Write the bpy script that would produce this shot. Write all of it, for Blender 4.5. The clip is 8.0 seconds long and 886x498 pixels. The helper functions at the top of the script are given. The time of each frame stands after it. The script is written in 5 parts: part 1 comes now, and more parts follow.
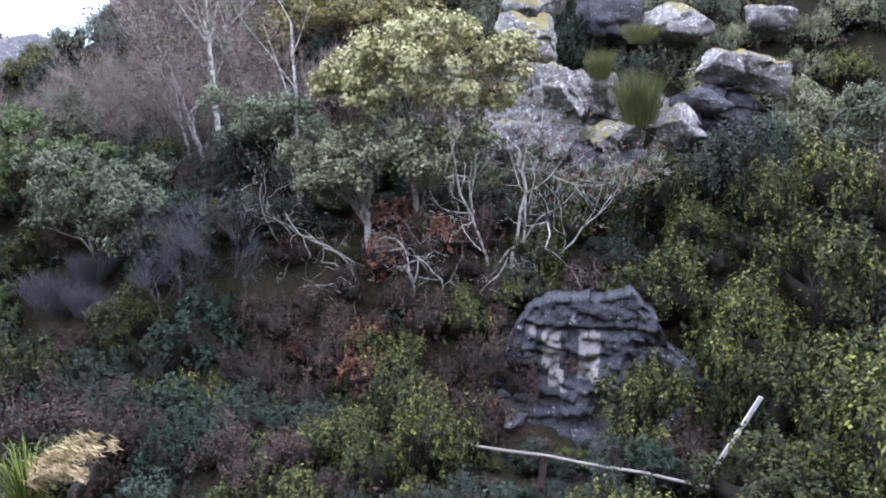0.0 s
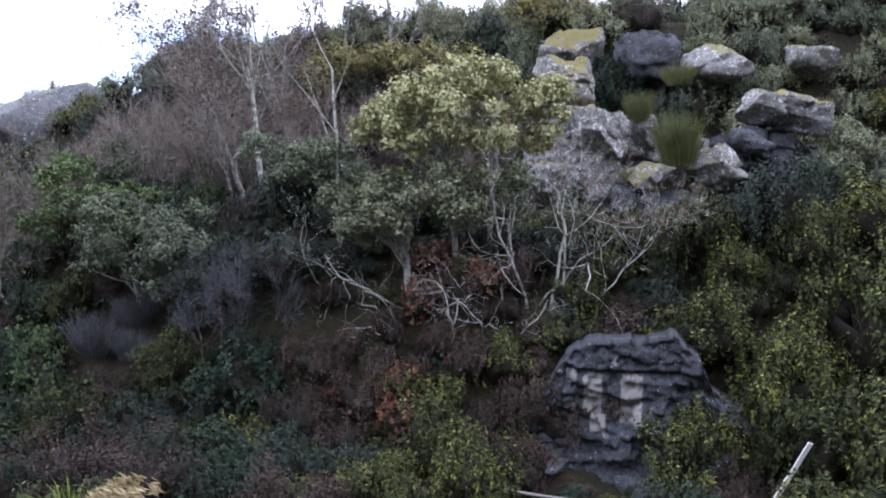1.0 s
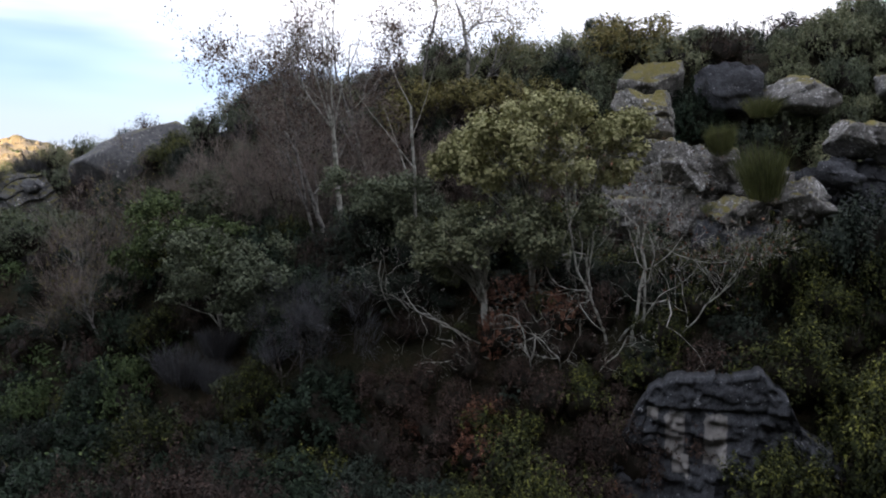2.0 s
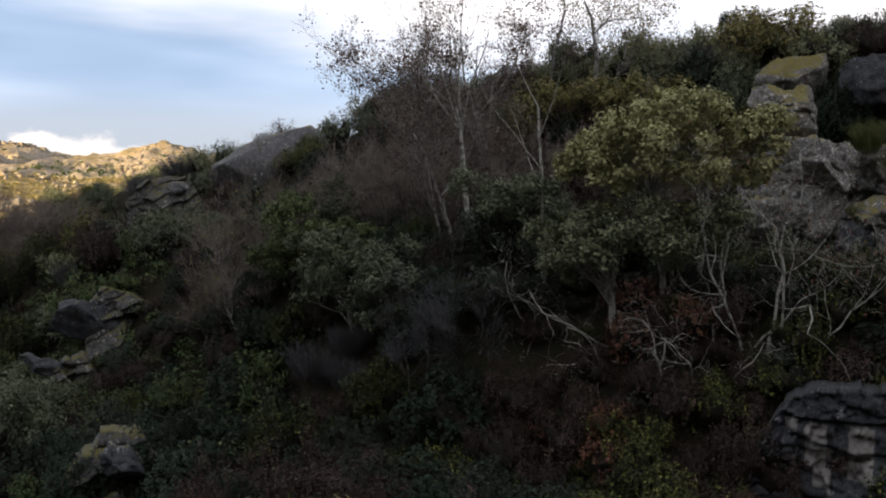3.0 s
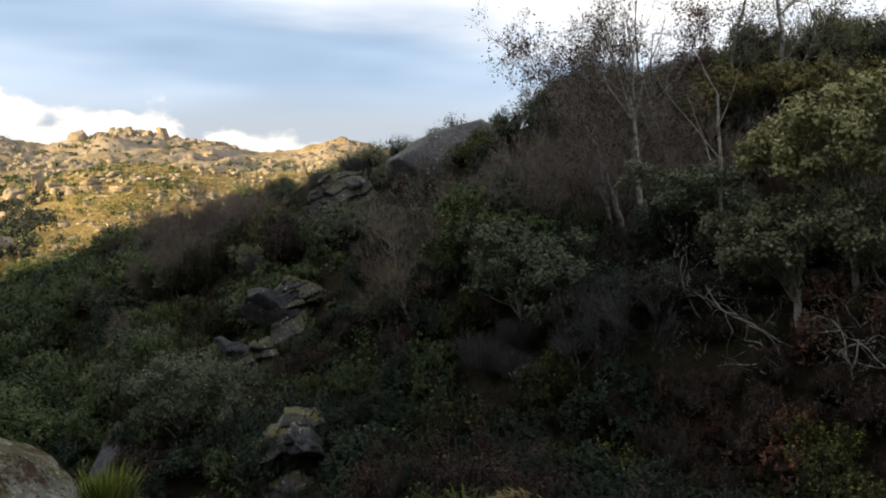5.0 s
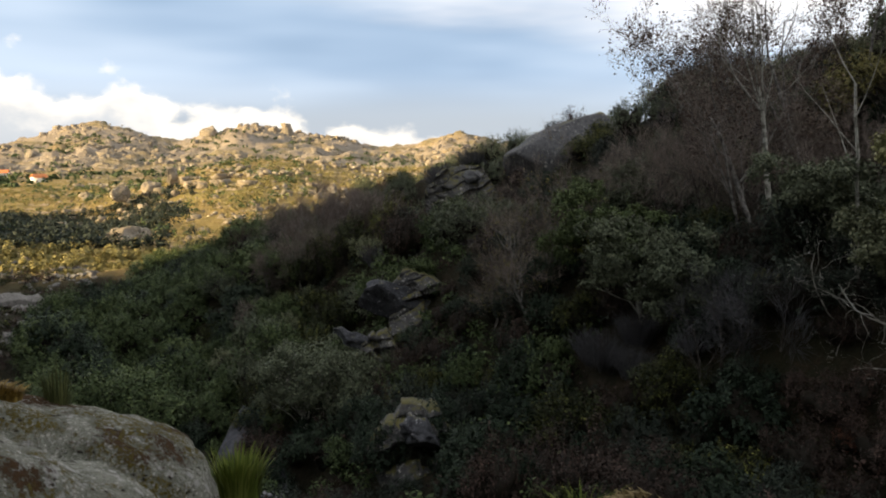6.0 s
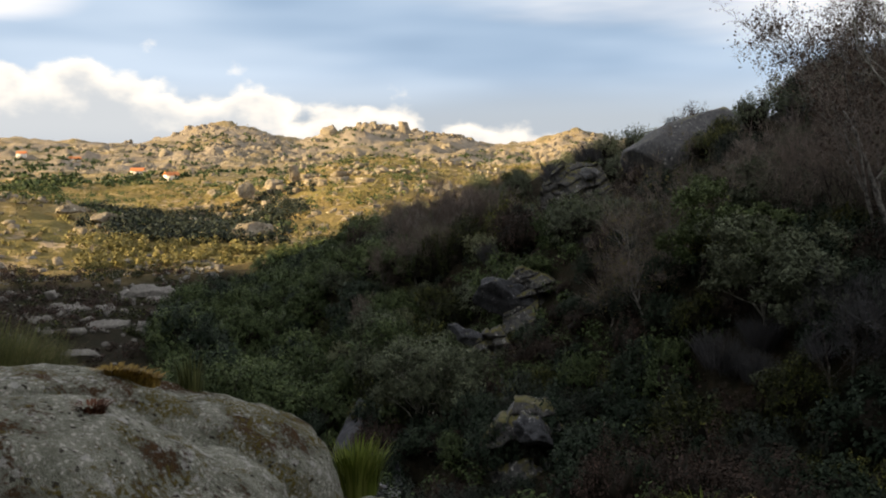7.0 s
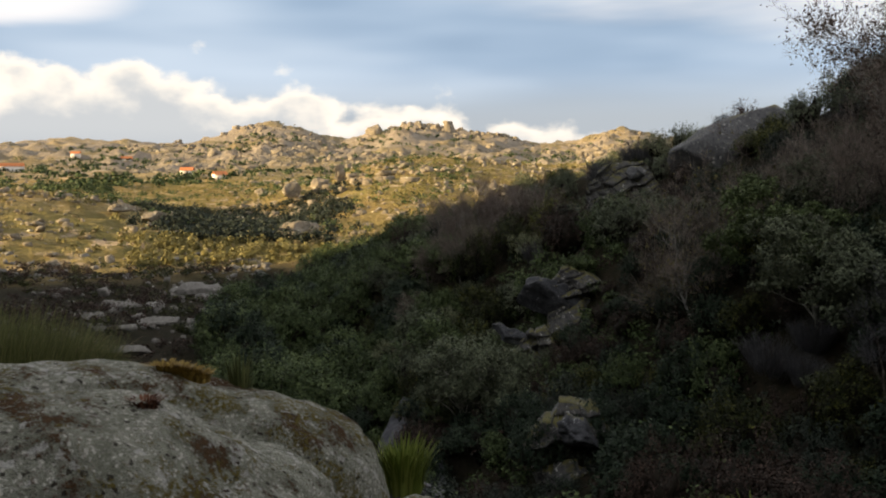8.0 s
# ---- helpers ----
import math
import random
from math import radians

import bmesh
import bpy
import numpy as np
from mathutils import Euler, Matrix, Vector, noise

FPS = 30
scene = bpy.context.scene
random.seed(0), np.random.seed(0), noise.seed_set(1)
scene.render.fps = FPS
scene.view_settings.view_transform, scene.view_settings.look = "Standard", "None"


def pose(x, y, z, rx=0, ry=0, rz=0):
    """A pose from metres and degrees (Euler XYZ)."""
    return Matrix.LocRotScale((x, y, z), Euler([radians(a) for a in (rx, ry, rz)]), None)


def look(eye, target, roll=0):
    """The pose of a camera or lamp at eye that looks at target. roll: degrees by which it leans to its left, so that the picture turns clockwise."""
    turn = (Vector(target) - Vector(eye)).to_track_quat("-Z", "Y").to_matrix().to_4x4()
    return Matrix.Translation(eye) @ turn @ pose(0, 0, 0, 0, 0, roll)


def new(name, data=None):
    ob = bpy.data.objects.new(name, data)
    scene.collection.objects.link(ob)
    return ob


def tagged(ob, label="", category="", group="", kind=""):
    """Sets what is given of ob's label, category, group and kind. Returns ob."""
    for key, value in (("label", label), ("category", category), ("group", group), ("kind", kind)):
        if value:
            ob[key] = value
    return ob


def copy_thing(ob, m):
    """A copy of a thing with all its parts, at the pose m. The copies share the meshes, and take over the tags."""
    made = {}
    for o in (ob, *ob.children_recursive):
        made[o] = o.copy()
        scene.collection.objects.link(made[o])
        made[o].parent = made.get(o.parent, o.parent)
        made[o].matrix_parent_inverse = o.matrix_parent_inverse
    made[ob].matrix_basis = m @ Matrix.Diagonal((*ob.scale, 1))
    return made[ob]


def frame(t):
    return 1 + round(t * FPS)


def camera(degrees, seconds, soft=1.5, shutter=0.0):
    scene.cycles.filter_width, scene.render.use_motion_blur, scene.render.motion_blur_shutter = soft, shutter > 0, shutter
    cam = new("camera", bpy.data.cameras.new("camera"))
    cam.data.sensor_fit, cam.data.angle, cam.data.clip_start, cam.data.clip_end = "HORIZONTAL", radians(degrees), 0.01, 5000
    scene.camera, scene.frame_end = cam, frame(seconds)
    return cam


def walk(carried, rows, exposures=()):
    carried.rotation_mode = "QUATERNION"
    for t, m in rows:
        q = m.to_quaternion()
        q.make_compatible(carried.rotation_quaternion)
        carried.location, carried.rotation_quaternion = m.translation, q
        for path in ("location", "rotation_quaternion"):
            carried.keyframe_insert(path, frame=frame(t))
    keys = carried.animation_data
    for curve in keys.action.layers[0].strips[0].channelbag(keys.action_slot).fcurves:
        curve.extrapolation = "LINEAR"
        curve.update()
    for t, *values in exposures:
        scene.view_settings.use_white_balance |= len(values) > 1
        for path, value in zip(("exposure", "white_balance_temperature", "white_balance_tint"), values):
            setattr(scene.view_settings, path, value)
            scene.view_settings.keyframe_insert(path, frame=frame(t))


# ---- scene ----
# A handheld pan from a rock ledge across a wooded gully to a far granite valley.
EYE = 1.6
cam = camera(54.5, 8.0, soft=2.0)
ROWS = [
    (0.0, -0.001, 0.200, 80.56, -2.13, 0.35),
    (0.5, -0.007, 0.200, 80.85, -1.70, 2.03),
    (1.0, -0.010, 0.200, 83.31, -1.60, 2.90),
    (1.2, -0.011, 0.200, 84.44, -1.56, 3.12),
    (2.3, -0.038, 0.196, 85.56, -1.00, 11.06),
    (2.5, -0.046, 0.195, 85.53, -0.80, 13.16),
    (3.0, -0.056, 0.192, 85.39, -0.95, 16.34),
    (3.5, -0.070, 0.187, 85.30, -0.79, 20.40),
    (4.0, -0.081, 0.183, 85.16, -0.44, 23.81),
    (5.3, -0.099, 0.174, 84.65, -0.42, 29.51),
    (5.5, -0.104, 0.171, 84.55, -0.43, 31.28),
    (6.0, -0.116, 0.163, 84.34, -0.24, 35.32),
    (6.5, -0.125, 0.156, 84.27, -0.23, 38.58),
    (7.0, -0.136, 0.146, 84.15, -0.08, 42.94),
    (7.5, -0.141, 0.142, 84.12, -0.11, 44.77),
    (8.0, -0.144, 0.139, 84.10, -0.00, 45.90),
]
walk(cam, [(t, pose(x, y, EYE, rx, ry, rz)) for t, x, y, rx, ry, rz in ROWS],
     exposures=[(0.0, 2.6, 5800, 24), (1.0, 2.0, 5850, 23), (1.2, 1.7, 5900, 21), (2.3, 0.25, 6600, 17), (3.0, 0.05, 6850, 16), (5.5, 0.0, 7000, 13), (7.0, -0.15, 7100, 13), (8.0, -0.25, 7200, 13)])

# ---- light ----
SUN_AZ, SUN_EL = radians(-145), radians(14)          # clockwise from +y
sun_way = Vector((math.sin(SUN_AZ) * math.cos(SUN_EL), math.cos(SUN_AZ) * math.cos(SUN_EL), math.sin(SUN_EL)))
sun = new("sun", bpy.data.lights.new("sun", "SUN"))
sun.data.energy, sun.data.angle, sun.data.color = 15.5, radians(0.5), (1.0, 0.76, 0.42)
sun.matrix_world = look(sun_way * 50, (0, 0, 0))


class Nodes:
    """Short-hand for a node tree."""

    def __init__(self, tree):
        self.t = tree

    def add(self, kind, ins=(), **props):
        n = self.t.nodes.new(kind)
        if "operation" in props:
            n.operation = props["operation"]
        if "interpolation_type" in props:
            n.interpolation_type = props["interpolation_type"]
        if "data_type" in props:
            n.data_type = props["data_type"]
        if "sky_type" in props:
            n.sky_type, n.sun_disc = props["sky_type"], False
            n.sun_elevation, n.sun_rotation = SUN_EL, SUN_AZ
        for k, v in dict(ins).items():
            if isinstance(v, bpy.types.NodeSocket):
                self.t.links.new(v, n.inputs[k])
            else:
                n.inputs[k].default_value = v
        return n

    def math(self, op, a, b=0.0, c=0.0):
        return self.add("ShaderNodeMath", {0: a, 1: b, 2: c}, operation=op).outputs[0]

    def ramp(self, v, a, b, lo=0.0, hi=1.0):
        return self.add("ShaderNodeMapRange", {0: v, 1: a, 2: b, 3: lo, 4: hi}, interpolation_type="SMOOTHSTEP").outputs[0]

    def mix(self, f, a, b):
        return self.add("ShaderNodeMix", {0: f, 6: a if isinstance(a, bpy.types.NodeSocket) else (*a, 1), 7: b if isinstance(b, bpy.types.NodeSocket) else (*b, 1)}, data_type="RGBA").outputs[2]

    def noise(self, vec, scale, detail=4.0, rough=0.55, out=0):
        ins = {"Scale": scale, "Detail": detail, "Roughness": rough}
        if vec is not None:
            ins["Vector"] = vec
        return self.add("ShaderNodeTexNoise", ins).outputs[out]


world = bpy.data.worlds.new("sky")
world.use_nodes = True
scene.world = world
world.node_tree.nodes.clear()
w = Nodes(world.node_tree)
sky = w.add("ShaderNodeTexSky", sky_type="NISHITA")
way = w.add("ShaderNodeTexCoord").outputs["Generated"]
xyz = w.add("ShaderNodeSeparateXYZ", {0: way}).outputs
az = w.math("MULTIPLY", w.math("ARCTAN2", xyz[0], xyz[1]), 57.29578)
el = w.math("MULTIPLY", w.math("ARCSINE", xyz[2]), 57.29578)
clear = w.mix(w.ramp(el, 0.0, 30.0), (0.50, 0.60, 0.73), (0.20, 0.36, 0.66))
sky_col = w.add("ShaderNodeVectorMath", {0: sky.outputs[0], 3: 0.05}, operation="SCALE").outputs[0]
clear = w.mix(0.75, sky_col, clear)
# flat grey-blue layer cloud
flat = w.add("ShaderNodeCombineXYZ", {0: w.math("MULTIPLY", az, 0.030), 1: w.math("MULTIPLY", el, 0.17), 2: 0.3}).outputs[0]
layer_n = w.noise(flat, 1.0, 3.0, 0.45)
grey = w.mix(w.ramp(layer_n, 0.3, 0.7), (0.215, 0.36, 0.56), (0.55, 0.69, 0.86))
layer = w.math("MULTIPLY", w.ramp(w.math("ADD", el, w.math("MULTIPLY", layer_n, 4.0)), 4.6, 8.2), w.ramp(layer_n, 0.25, 0.5, 0.45, 1.0))
col = w.mix(layer, clear, grey)
# high bright cloud
high_n = w.noise(w.add("ShaderNodeVectorMath", {0: flat, 1: (4.1, 2.0, 5.0)}, operation="ADD").outputs[0], 1.3, 4.0, 0.5)
lift = w.math("ADD", w.math("ADD", el, w.math("MULTIPLY", high_n, 6.0)), w.math("MULTIPLY", az, 0.10))
high = w.ramp(lift, 8.5, 12.0)
col = w.mix(w.math("MULTIPLY", high, w.ramp(high_n, 0.2, 0.6, 0.6, 1.0)), col, (0.95, 0.97, 1.0))
# a bright bank at the clearing's edge
bank = w.math("ADD", w.math("POWER", w.math("DIVIDE", w.math("ADD", az, 74.0), 9.0), 2.0), w.math("POWER", w.math("DIVIDE", w.math("SUBTRACT", w.math("ADD", el, w.math("MULTIPLY", high_n, 4.0)), 12.0), 2.0), 2.0))
col = w.mix(w.math("MULTIPLY", w.ramp(bank, 1.2, 0.3), 0.85), col, (0.92, 0.95, 1.0))
# cumulus over the far hills
puff_v = w.add("ShaderNodeCombineXYZ", {0: w.math("MULTIPLY", az, 0.15), 1: w.math("MULTIPLY", el, 0.22), 2: 0.0}).outputs[0]
puff = w.noise(puff_v, 1.5, 6.0, 0.5)
top = w.add("ShaderNodeMapRange", {0: az, 1: -64.0, 2: -36.0, 3: 6.0, 4: 1.7}).outputs[0]
edge = w.math("SUBTRACT", w.math("ADD", top, w.math("MULTIPLY", w.math("SUBTRACT", puff, 0.5), 8.0)), el)
mask = w.math("MULTIPLY", w.ramp(edge, -0.15, 1.1), w.ramp(el, 0.2, 2.2, 0.45, 1.0))
body = w.math("ADD", edge, w.math("MULTIPLY", w.noise(puff_v, 4.0, 5.0, 0.55), 2.0))
white = w.mix(w.ramp(body, 1.0, 4.6), (1.08, 1.04, 0.95), (0.54, 0.60, 0.66))
col = w.mix(mask, col, white)
# Overhead cloud, never in view, brightened to lift fill light on the slopes.
unseen_deck = w.mix(w.noise(way, 3.0, 4.0), (0.62, 0.68, 0.77), (1.00, 1.04, 1.10))
col = w.mix(w.ramp(el, 17.0, 38.0), w.add("ShaderNodeVectorMath", {0: col, 3: 1.35}, operation="SCALE").outputs[0], unseen_deck)
w.add("ShaderNodeOutputWorld", {0: w.add("ShaderNodeBackground", {0: col, 1: 1.0}).outputs[0]})


# ---- materials ----
def material(name):
    m = bpy.data.materials.new(name)
    m.use_nodes = True
    m.node_tree.nodes.clear()
    return m, Nodes(m.node_tree)


def finish(n, color, rough=0.8, bump=None, strength=0.3, distance=0.05, spec=0.3):
    ins = {"Base Color": color if isinstance(color, bpy.types.NodeSocket) else (*color, 1), "Roughness": rough, "Specular IOR Level": spec}
    if bump is not None:
        ins["Normal"] = n.add("ShaderNodeBump", {"Height": bump, "Strength": strength, "Distance": distance}).outputs[0]
    n.add("ShaderNodeOutputMaterial", {0: n.add("ShaderNodeBsdfPrincipled", ins).outputs[0]})


def leaf_mat(name, dark, mid, light, rough=0.6, spread=0.18):
    m, n = material(name)
    isl = n.add("ShaderNodeNewGeometry").outputs["Random Per Island"]
    obj = n.add("ShaderNodeObjectInfo").outputs["Random"]
    place = n.add("ShaderNodeTexCoord").outputs["Object"]
    patch = n.noise(place, 3.4, 2.0)
    v = n.math("ADD", n.math("MULTIPLY", isl, 0.45), n.math("ADD", n.math("MULTIPLY", patch, 0.55), n.math("MULTIPLY", obj, spread)))
    c = n.mix(n.ramp(v, 0.25, 0.66), dark, mid)
    c = n.mix(n.ramp(v, 0.62, 1.0), c, light)
    finish(n, c, rough, spec=0.1)
    return m


def bark_mat(name, base, pale, scale=9.0, cut=0.5):
    m, n = material(name)
    p = n.add("ShaderNodeTexCoord").outputs["Object"]
    a = n.noise(p, scale, 5.0, 0.65)
    b = n.noise(p, scale * 5, 3.0)
    c = n.mix(n.ramp(a, cut - 0.08, cut + 0.08), base, pale)
    c = n.mix(n.math("MULTIPLY", b, 0.5), c, tuple(x * 0.5 for x in base))
    finish(n, c, 0.85, b, 0.4, 0.02)
    return m


def rock_mat(name, dark, base, pale, lichen=0.55, moss=0.5, scale=1.0, moss_col=(0.16, 0.15, 0.025), scars=()):
    m, n = material(name)
    geo = n.add("ShaderNodeNewGeometry")
    obj = n.add("ShaderNodeObjectInfo")
    p = n.add("ShaderNodeVectorMath", {0: geo.outputs["Position"], 1: obj.outputs["Location"]}, operation="ADD").outputs[0]
    big = n.noise(p, 0.9 * scale, 4.0, 0.6)
    mid = n.noise(p, 4.0 * scale, 6.0, 0.65)
    fine = n.noise(p, 22.0 * scale, 4.0, 0.7)
    c = n.mix(n.ramp(mid, 0.3, 0.7), dark, base)
    c = n.mix(n.math("MULTIPLY", n.ramp(fine, 0.45, 0.7), 0.55), c, pale)
    for size, most in ((3.2, 0.30), (8.5, 0.36)):      # crusts of pale lichen, large and small
        bent = n.add("ShaderNodeVectorMath", {0: p, 1: n.add("ShaderNodeVectorMath", {0: n.noise(p, size * 2.0 * scale, 4.0, 0.65, 1), 3: 1.6 / size}, operation="SCALE").outputs[0]}, operation="ADD").outputs[0]
        spot = n.add("ShaderNodeTexVoronoi", {"Vector": bent, "Scale": size * scale}).outputs[0]
        gate = n.noise(p, size * 0.45 * scale, 4.0, 0.6)
        spots = n.math("MULTIPLY", n.ramp(spot, most, most * 0.6), n.ramp(gate, 0.66 - lichen * 0.25, 0.72 - lichen * 0.25))
        c = n.mix(n.math("MULTIPLY", spots, 0.85), c, tuple(min(0.62, x * 1.5 + 0.06) for x in pale))
    up = n.add("ShaderNodeSeparateXYZ", {0: geo.outputs["Normal"]}).outputs[2]
    green = n.math("MULTIPLY", n.ramp(n.math("ADD", up, n.math("MULTIPLY", big, 0.9)), 1.75 - moss, 2.05 - moss), n.ramp(mid, 0.30, 0.50))
    c = n.mix(green, c, n.mix(fine, tuple(x * 0.45 for x in moss_col), moss_col))
    if scars:      # freshly broken patches: centre x, z and half sizes, with ragged edges
        at = n.add("ShaderNodeSeparateXYZ", {0: n.add("ShaderNodeTexCoord").outputs["Object"]}).outputs
        ragged = n.math("MULTIPLY", n.math("SUBTRACT", n.noise(p, 4.0, 6.0, 0.7), 0.5), 0.9)
        for x0, z0, wx, wz in scars:
            far = n.math("MAXIMUM", n.math("ABSOLUTE", n.math("DIVIDE", n.math("SUBTRACT", at[0], x0), wx)), n.math("ABSOLUTE", n.math("DIVIDE", n.math("SUBTRACT", at[2], z0), wz)))
            c = n.mix(n.math("MULTIPLY", n.ramp(n.math("ADD", far, ragged), 1.05, 0.85), 0.9), c, n.mix(mid, (0.15, 0.145, 0.14), (0.31, 0.295, 0.28)))
    finish(n, c, 0.88, n.math("ADD", mid, n.math("MULTIPLY", fine, 0.35)), 0.6, 0.06 / scale)
    return m


def land_cover(n, p, scale, a, b, c3):
    big = n.noise(p, 0.22 * scale, 5.0, 0.6)
    mid = n.noise(p, 1.6 * scale, 6.0, 0.65)
    fine = n.noise(p, 11.0 * scale, 4.0, 0.7)
    c = n.mix(n.ramp(big, 0.35, 0.65), a, b)
    c = n.mix(n.ramp(mid, 0.45, 0.7), c, c3)
    c = n.mix(n.math("MULTIPLY", n.ramp(fine, 0.4, 0.7), 0.5), c, tuple(x * 0.35 for x in a))
    return c, n.math("ADD", mid, n.math("MULTIPLY", fine, 0.5))


def ground_mat(name):
    """Soil and litter in the gully, colour lowered to carry its shade; dry bracken, heath and bare granite on the moor
    beyond.
    """
    m, n = material(name)
    p = n.add("ShaderNodeNewGeometry").outputs["Position"]
    # Gully colours set near black so the deep shade sits in the albedo.
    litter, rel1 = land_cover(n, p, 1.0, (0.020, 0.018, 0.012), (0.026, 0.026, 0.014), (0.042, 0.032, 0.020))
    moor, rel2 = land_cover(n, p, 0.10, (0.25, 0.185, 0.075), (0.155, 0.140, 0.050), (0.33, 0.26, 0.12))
    bare = n.noise(p, 0.08, 8.0, 0.7)
    moor = n.mix(n.ramp(bare, 0.55, 0.62), moor, (0.36, 0.29, 0.21))
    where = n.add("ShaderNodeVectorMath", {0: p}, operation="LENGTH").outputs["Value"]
    # Far rock colour, greyed with distance to stand for haze as well.
    hazed_crag, _ = land_cover(n, p, 0.05, (0.30, 0.255, 0.20), (0.22, 0.195, 0.155), (0.38, 0.335, 0.275))
    heathy = n.ramp(n.noise(p, 0.012, 6.0, 0.65), 0.46, 0.58)
    moor = n.mix(n.math("MULTIPLY", n.ramp(where, 620.0, 900.0), n.math("SUBTRACT", 1.0, n.math("MULTIPLY", heathy, 0.6))), moor, hazed_crag)
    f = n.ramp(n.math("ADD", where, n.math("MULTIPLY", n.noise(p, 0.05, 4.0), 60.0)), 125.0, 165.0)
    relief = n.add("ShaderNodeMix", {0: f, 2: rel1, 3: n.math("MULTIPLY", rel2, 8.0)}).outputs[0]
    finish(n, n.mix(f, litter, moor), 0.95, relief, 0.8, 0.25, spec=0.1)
    return m


MAT = {
    # Gorse, heath, heather: colours cut to carry the lower gully's weaker skylight.
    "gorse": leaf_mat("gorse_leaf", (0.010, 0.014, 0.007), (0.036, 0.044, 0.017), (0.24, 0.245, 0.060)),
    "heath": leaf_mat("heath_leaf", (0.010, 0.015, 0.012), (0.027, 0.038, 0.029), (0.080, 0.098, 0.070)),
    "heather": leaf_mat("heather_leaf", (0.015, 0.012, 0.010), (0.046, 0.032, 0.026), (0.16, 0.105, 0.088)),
    "bracken": leaf_mat("bracken_leaf", (0.045, 0.021, 0.014), (0.16, 0.075, 0.048), (0.36, 0.20, 0.135)),
    "grey": leaf_mat("grey_twig", (0.05, 0.051, 0.056), (0.098, 0.1, 0.109), (0.17, 0.172, 0.182)),
    "broom": leaf_mat("broom_leaf", (0.050, 0.062, 0.024), (0.125, 0.140, 0.055), (0.25, 0.25, 0.11)),
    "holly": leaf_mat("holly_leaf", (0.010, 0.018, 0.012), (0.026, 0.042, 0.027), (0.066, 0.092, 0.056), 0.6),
    # Olive, oak, pale, birch and twig: colours raised for brighter light upslope.
    "olive": leaf_mat("olive_leaf", (0.036, 0.046, 0.031), (0.098, 0.118, 0.076), (0.22, 0.245, 0.155)),
    "oak": leaf_mat("oak_leaf", (0.12, 0.12, 0.058), (0.31, 0.31, 0.15), (0.52, 0.51, 0.28)),
    "paleleaf": leaf_mat("pale_leaf", (0.062, 0.074, 0.044), (0.18, 0.195, 0.115), (0.37, 0.38, 0.235)),
    "scrub": leaf_mat("scrub_leaf", (0.022, 0.036, 0.016), (0.070, 0.102, 0.042), (0.17, 0.215, 0.090)),
    # Near-black core colour: shade of the crown's gaps put into the material.
    "inner": leaf_mat("inner_crown_shade", (0.008, 0.007, 0.006), (0.014, 0.012, 0.009), (0.026, 0.022, 0.016)),
    "birchleaf": leaf_mat("birch_leaf", (0.095, 0.090, 0.038), (0.21, 0.19, 0.075), (0.38, 0.32, 0.13)),
    "twig": leaf_mat("bare_twig", (0.12, 0.096, 0.084), (0.21, 0.175, 0.155), (0.34, 0.29, 0.26)),
    "pale_twig": leaf_mat("lichen_twig", (0.20, 0.195, 0.17), (0.34, 0.335, 0.30), (0.52, 0.51, 0.46)),
    "rust": leaf_mat("brown_leaf", (0.040, 0.030, 0.024), (0.095, 0.070, 0.054), (0.19, 0.145, 0.11)),
    "straw": leaf_mat("straw", (0.20, 0.16, 0.08), (0.36, 0.29, 0.16), (0.50, 0.42, 0.26)),
    "pine": leaf_mat("pine_needle", (0.016, 0.030, 0.018), (0.030, 0.052, 0.026), (0.060, 0.085, 0.040)),
    "bark": bark_mat("dark_bark", (0.055, 0.045, 0.038), (0.20, 0.19, 0.17), 6.0, 0.55),
    "birch": bark_mat("birch_bark", (0.085, 0.08, 0.075), (0.33, 0.32, 0.30), 4.0, 0.48),
    "lichen": bark_mat("lichen_bark", (0.15, 0.145, 0.125), (0.50, 0.50, 0.45), 5.0, 0.47),
    # Upper granite lightened, gully and recess granite darkened: the slope's light in albedo.
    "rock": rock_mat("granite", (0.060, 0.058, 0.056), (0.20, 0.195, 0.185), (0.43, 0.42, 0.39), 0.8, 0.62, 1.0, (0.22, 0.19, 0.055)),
    "cliff": rock_mat("dark_shaded_granite", (0.018, 0.020, 0.025), (0.060, 0.064, 0.074), (0.17, 0.175, 0.185), 0.42, 0.35),
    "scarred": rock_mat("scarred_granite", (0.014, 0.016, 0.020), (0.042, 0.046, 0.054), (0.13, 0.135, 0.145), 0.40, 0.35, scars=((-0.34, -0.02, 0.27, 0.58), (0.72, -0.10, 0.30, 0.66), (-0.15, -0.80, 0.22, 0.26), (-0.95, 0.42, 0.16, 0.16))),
    "mossrock": rock_mat("mossy_granite", (0.060, 0.058, 0.054), (0.19, 0.185, 0.172), (0.40, 0.39, 0.36), 0.75, 0.82, 1.0, (0.20, 0.175, 0.055)),
    "slabface": rock_mat("weathered_slab", (0.036, 0.038, 0.042), (0.10, 0.10, 0.102), (0.25, 0.245, 0.235), 0.7, 0.85, 0.9, (0.15, 0.14, 0.05)),
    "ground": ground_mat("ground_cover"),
    "farrock": rock_mat("sunlit_granite", (0.10, 0.088, 0.068), (0.25, 0.215, 0.165), (0.40, 0.36, 0.285), 0.4, 0.3, 0.12, (0.24, 0.18, 0.06)),
}


# ---- mesh helpers ----
rng = np.random.default_rng(7)


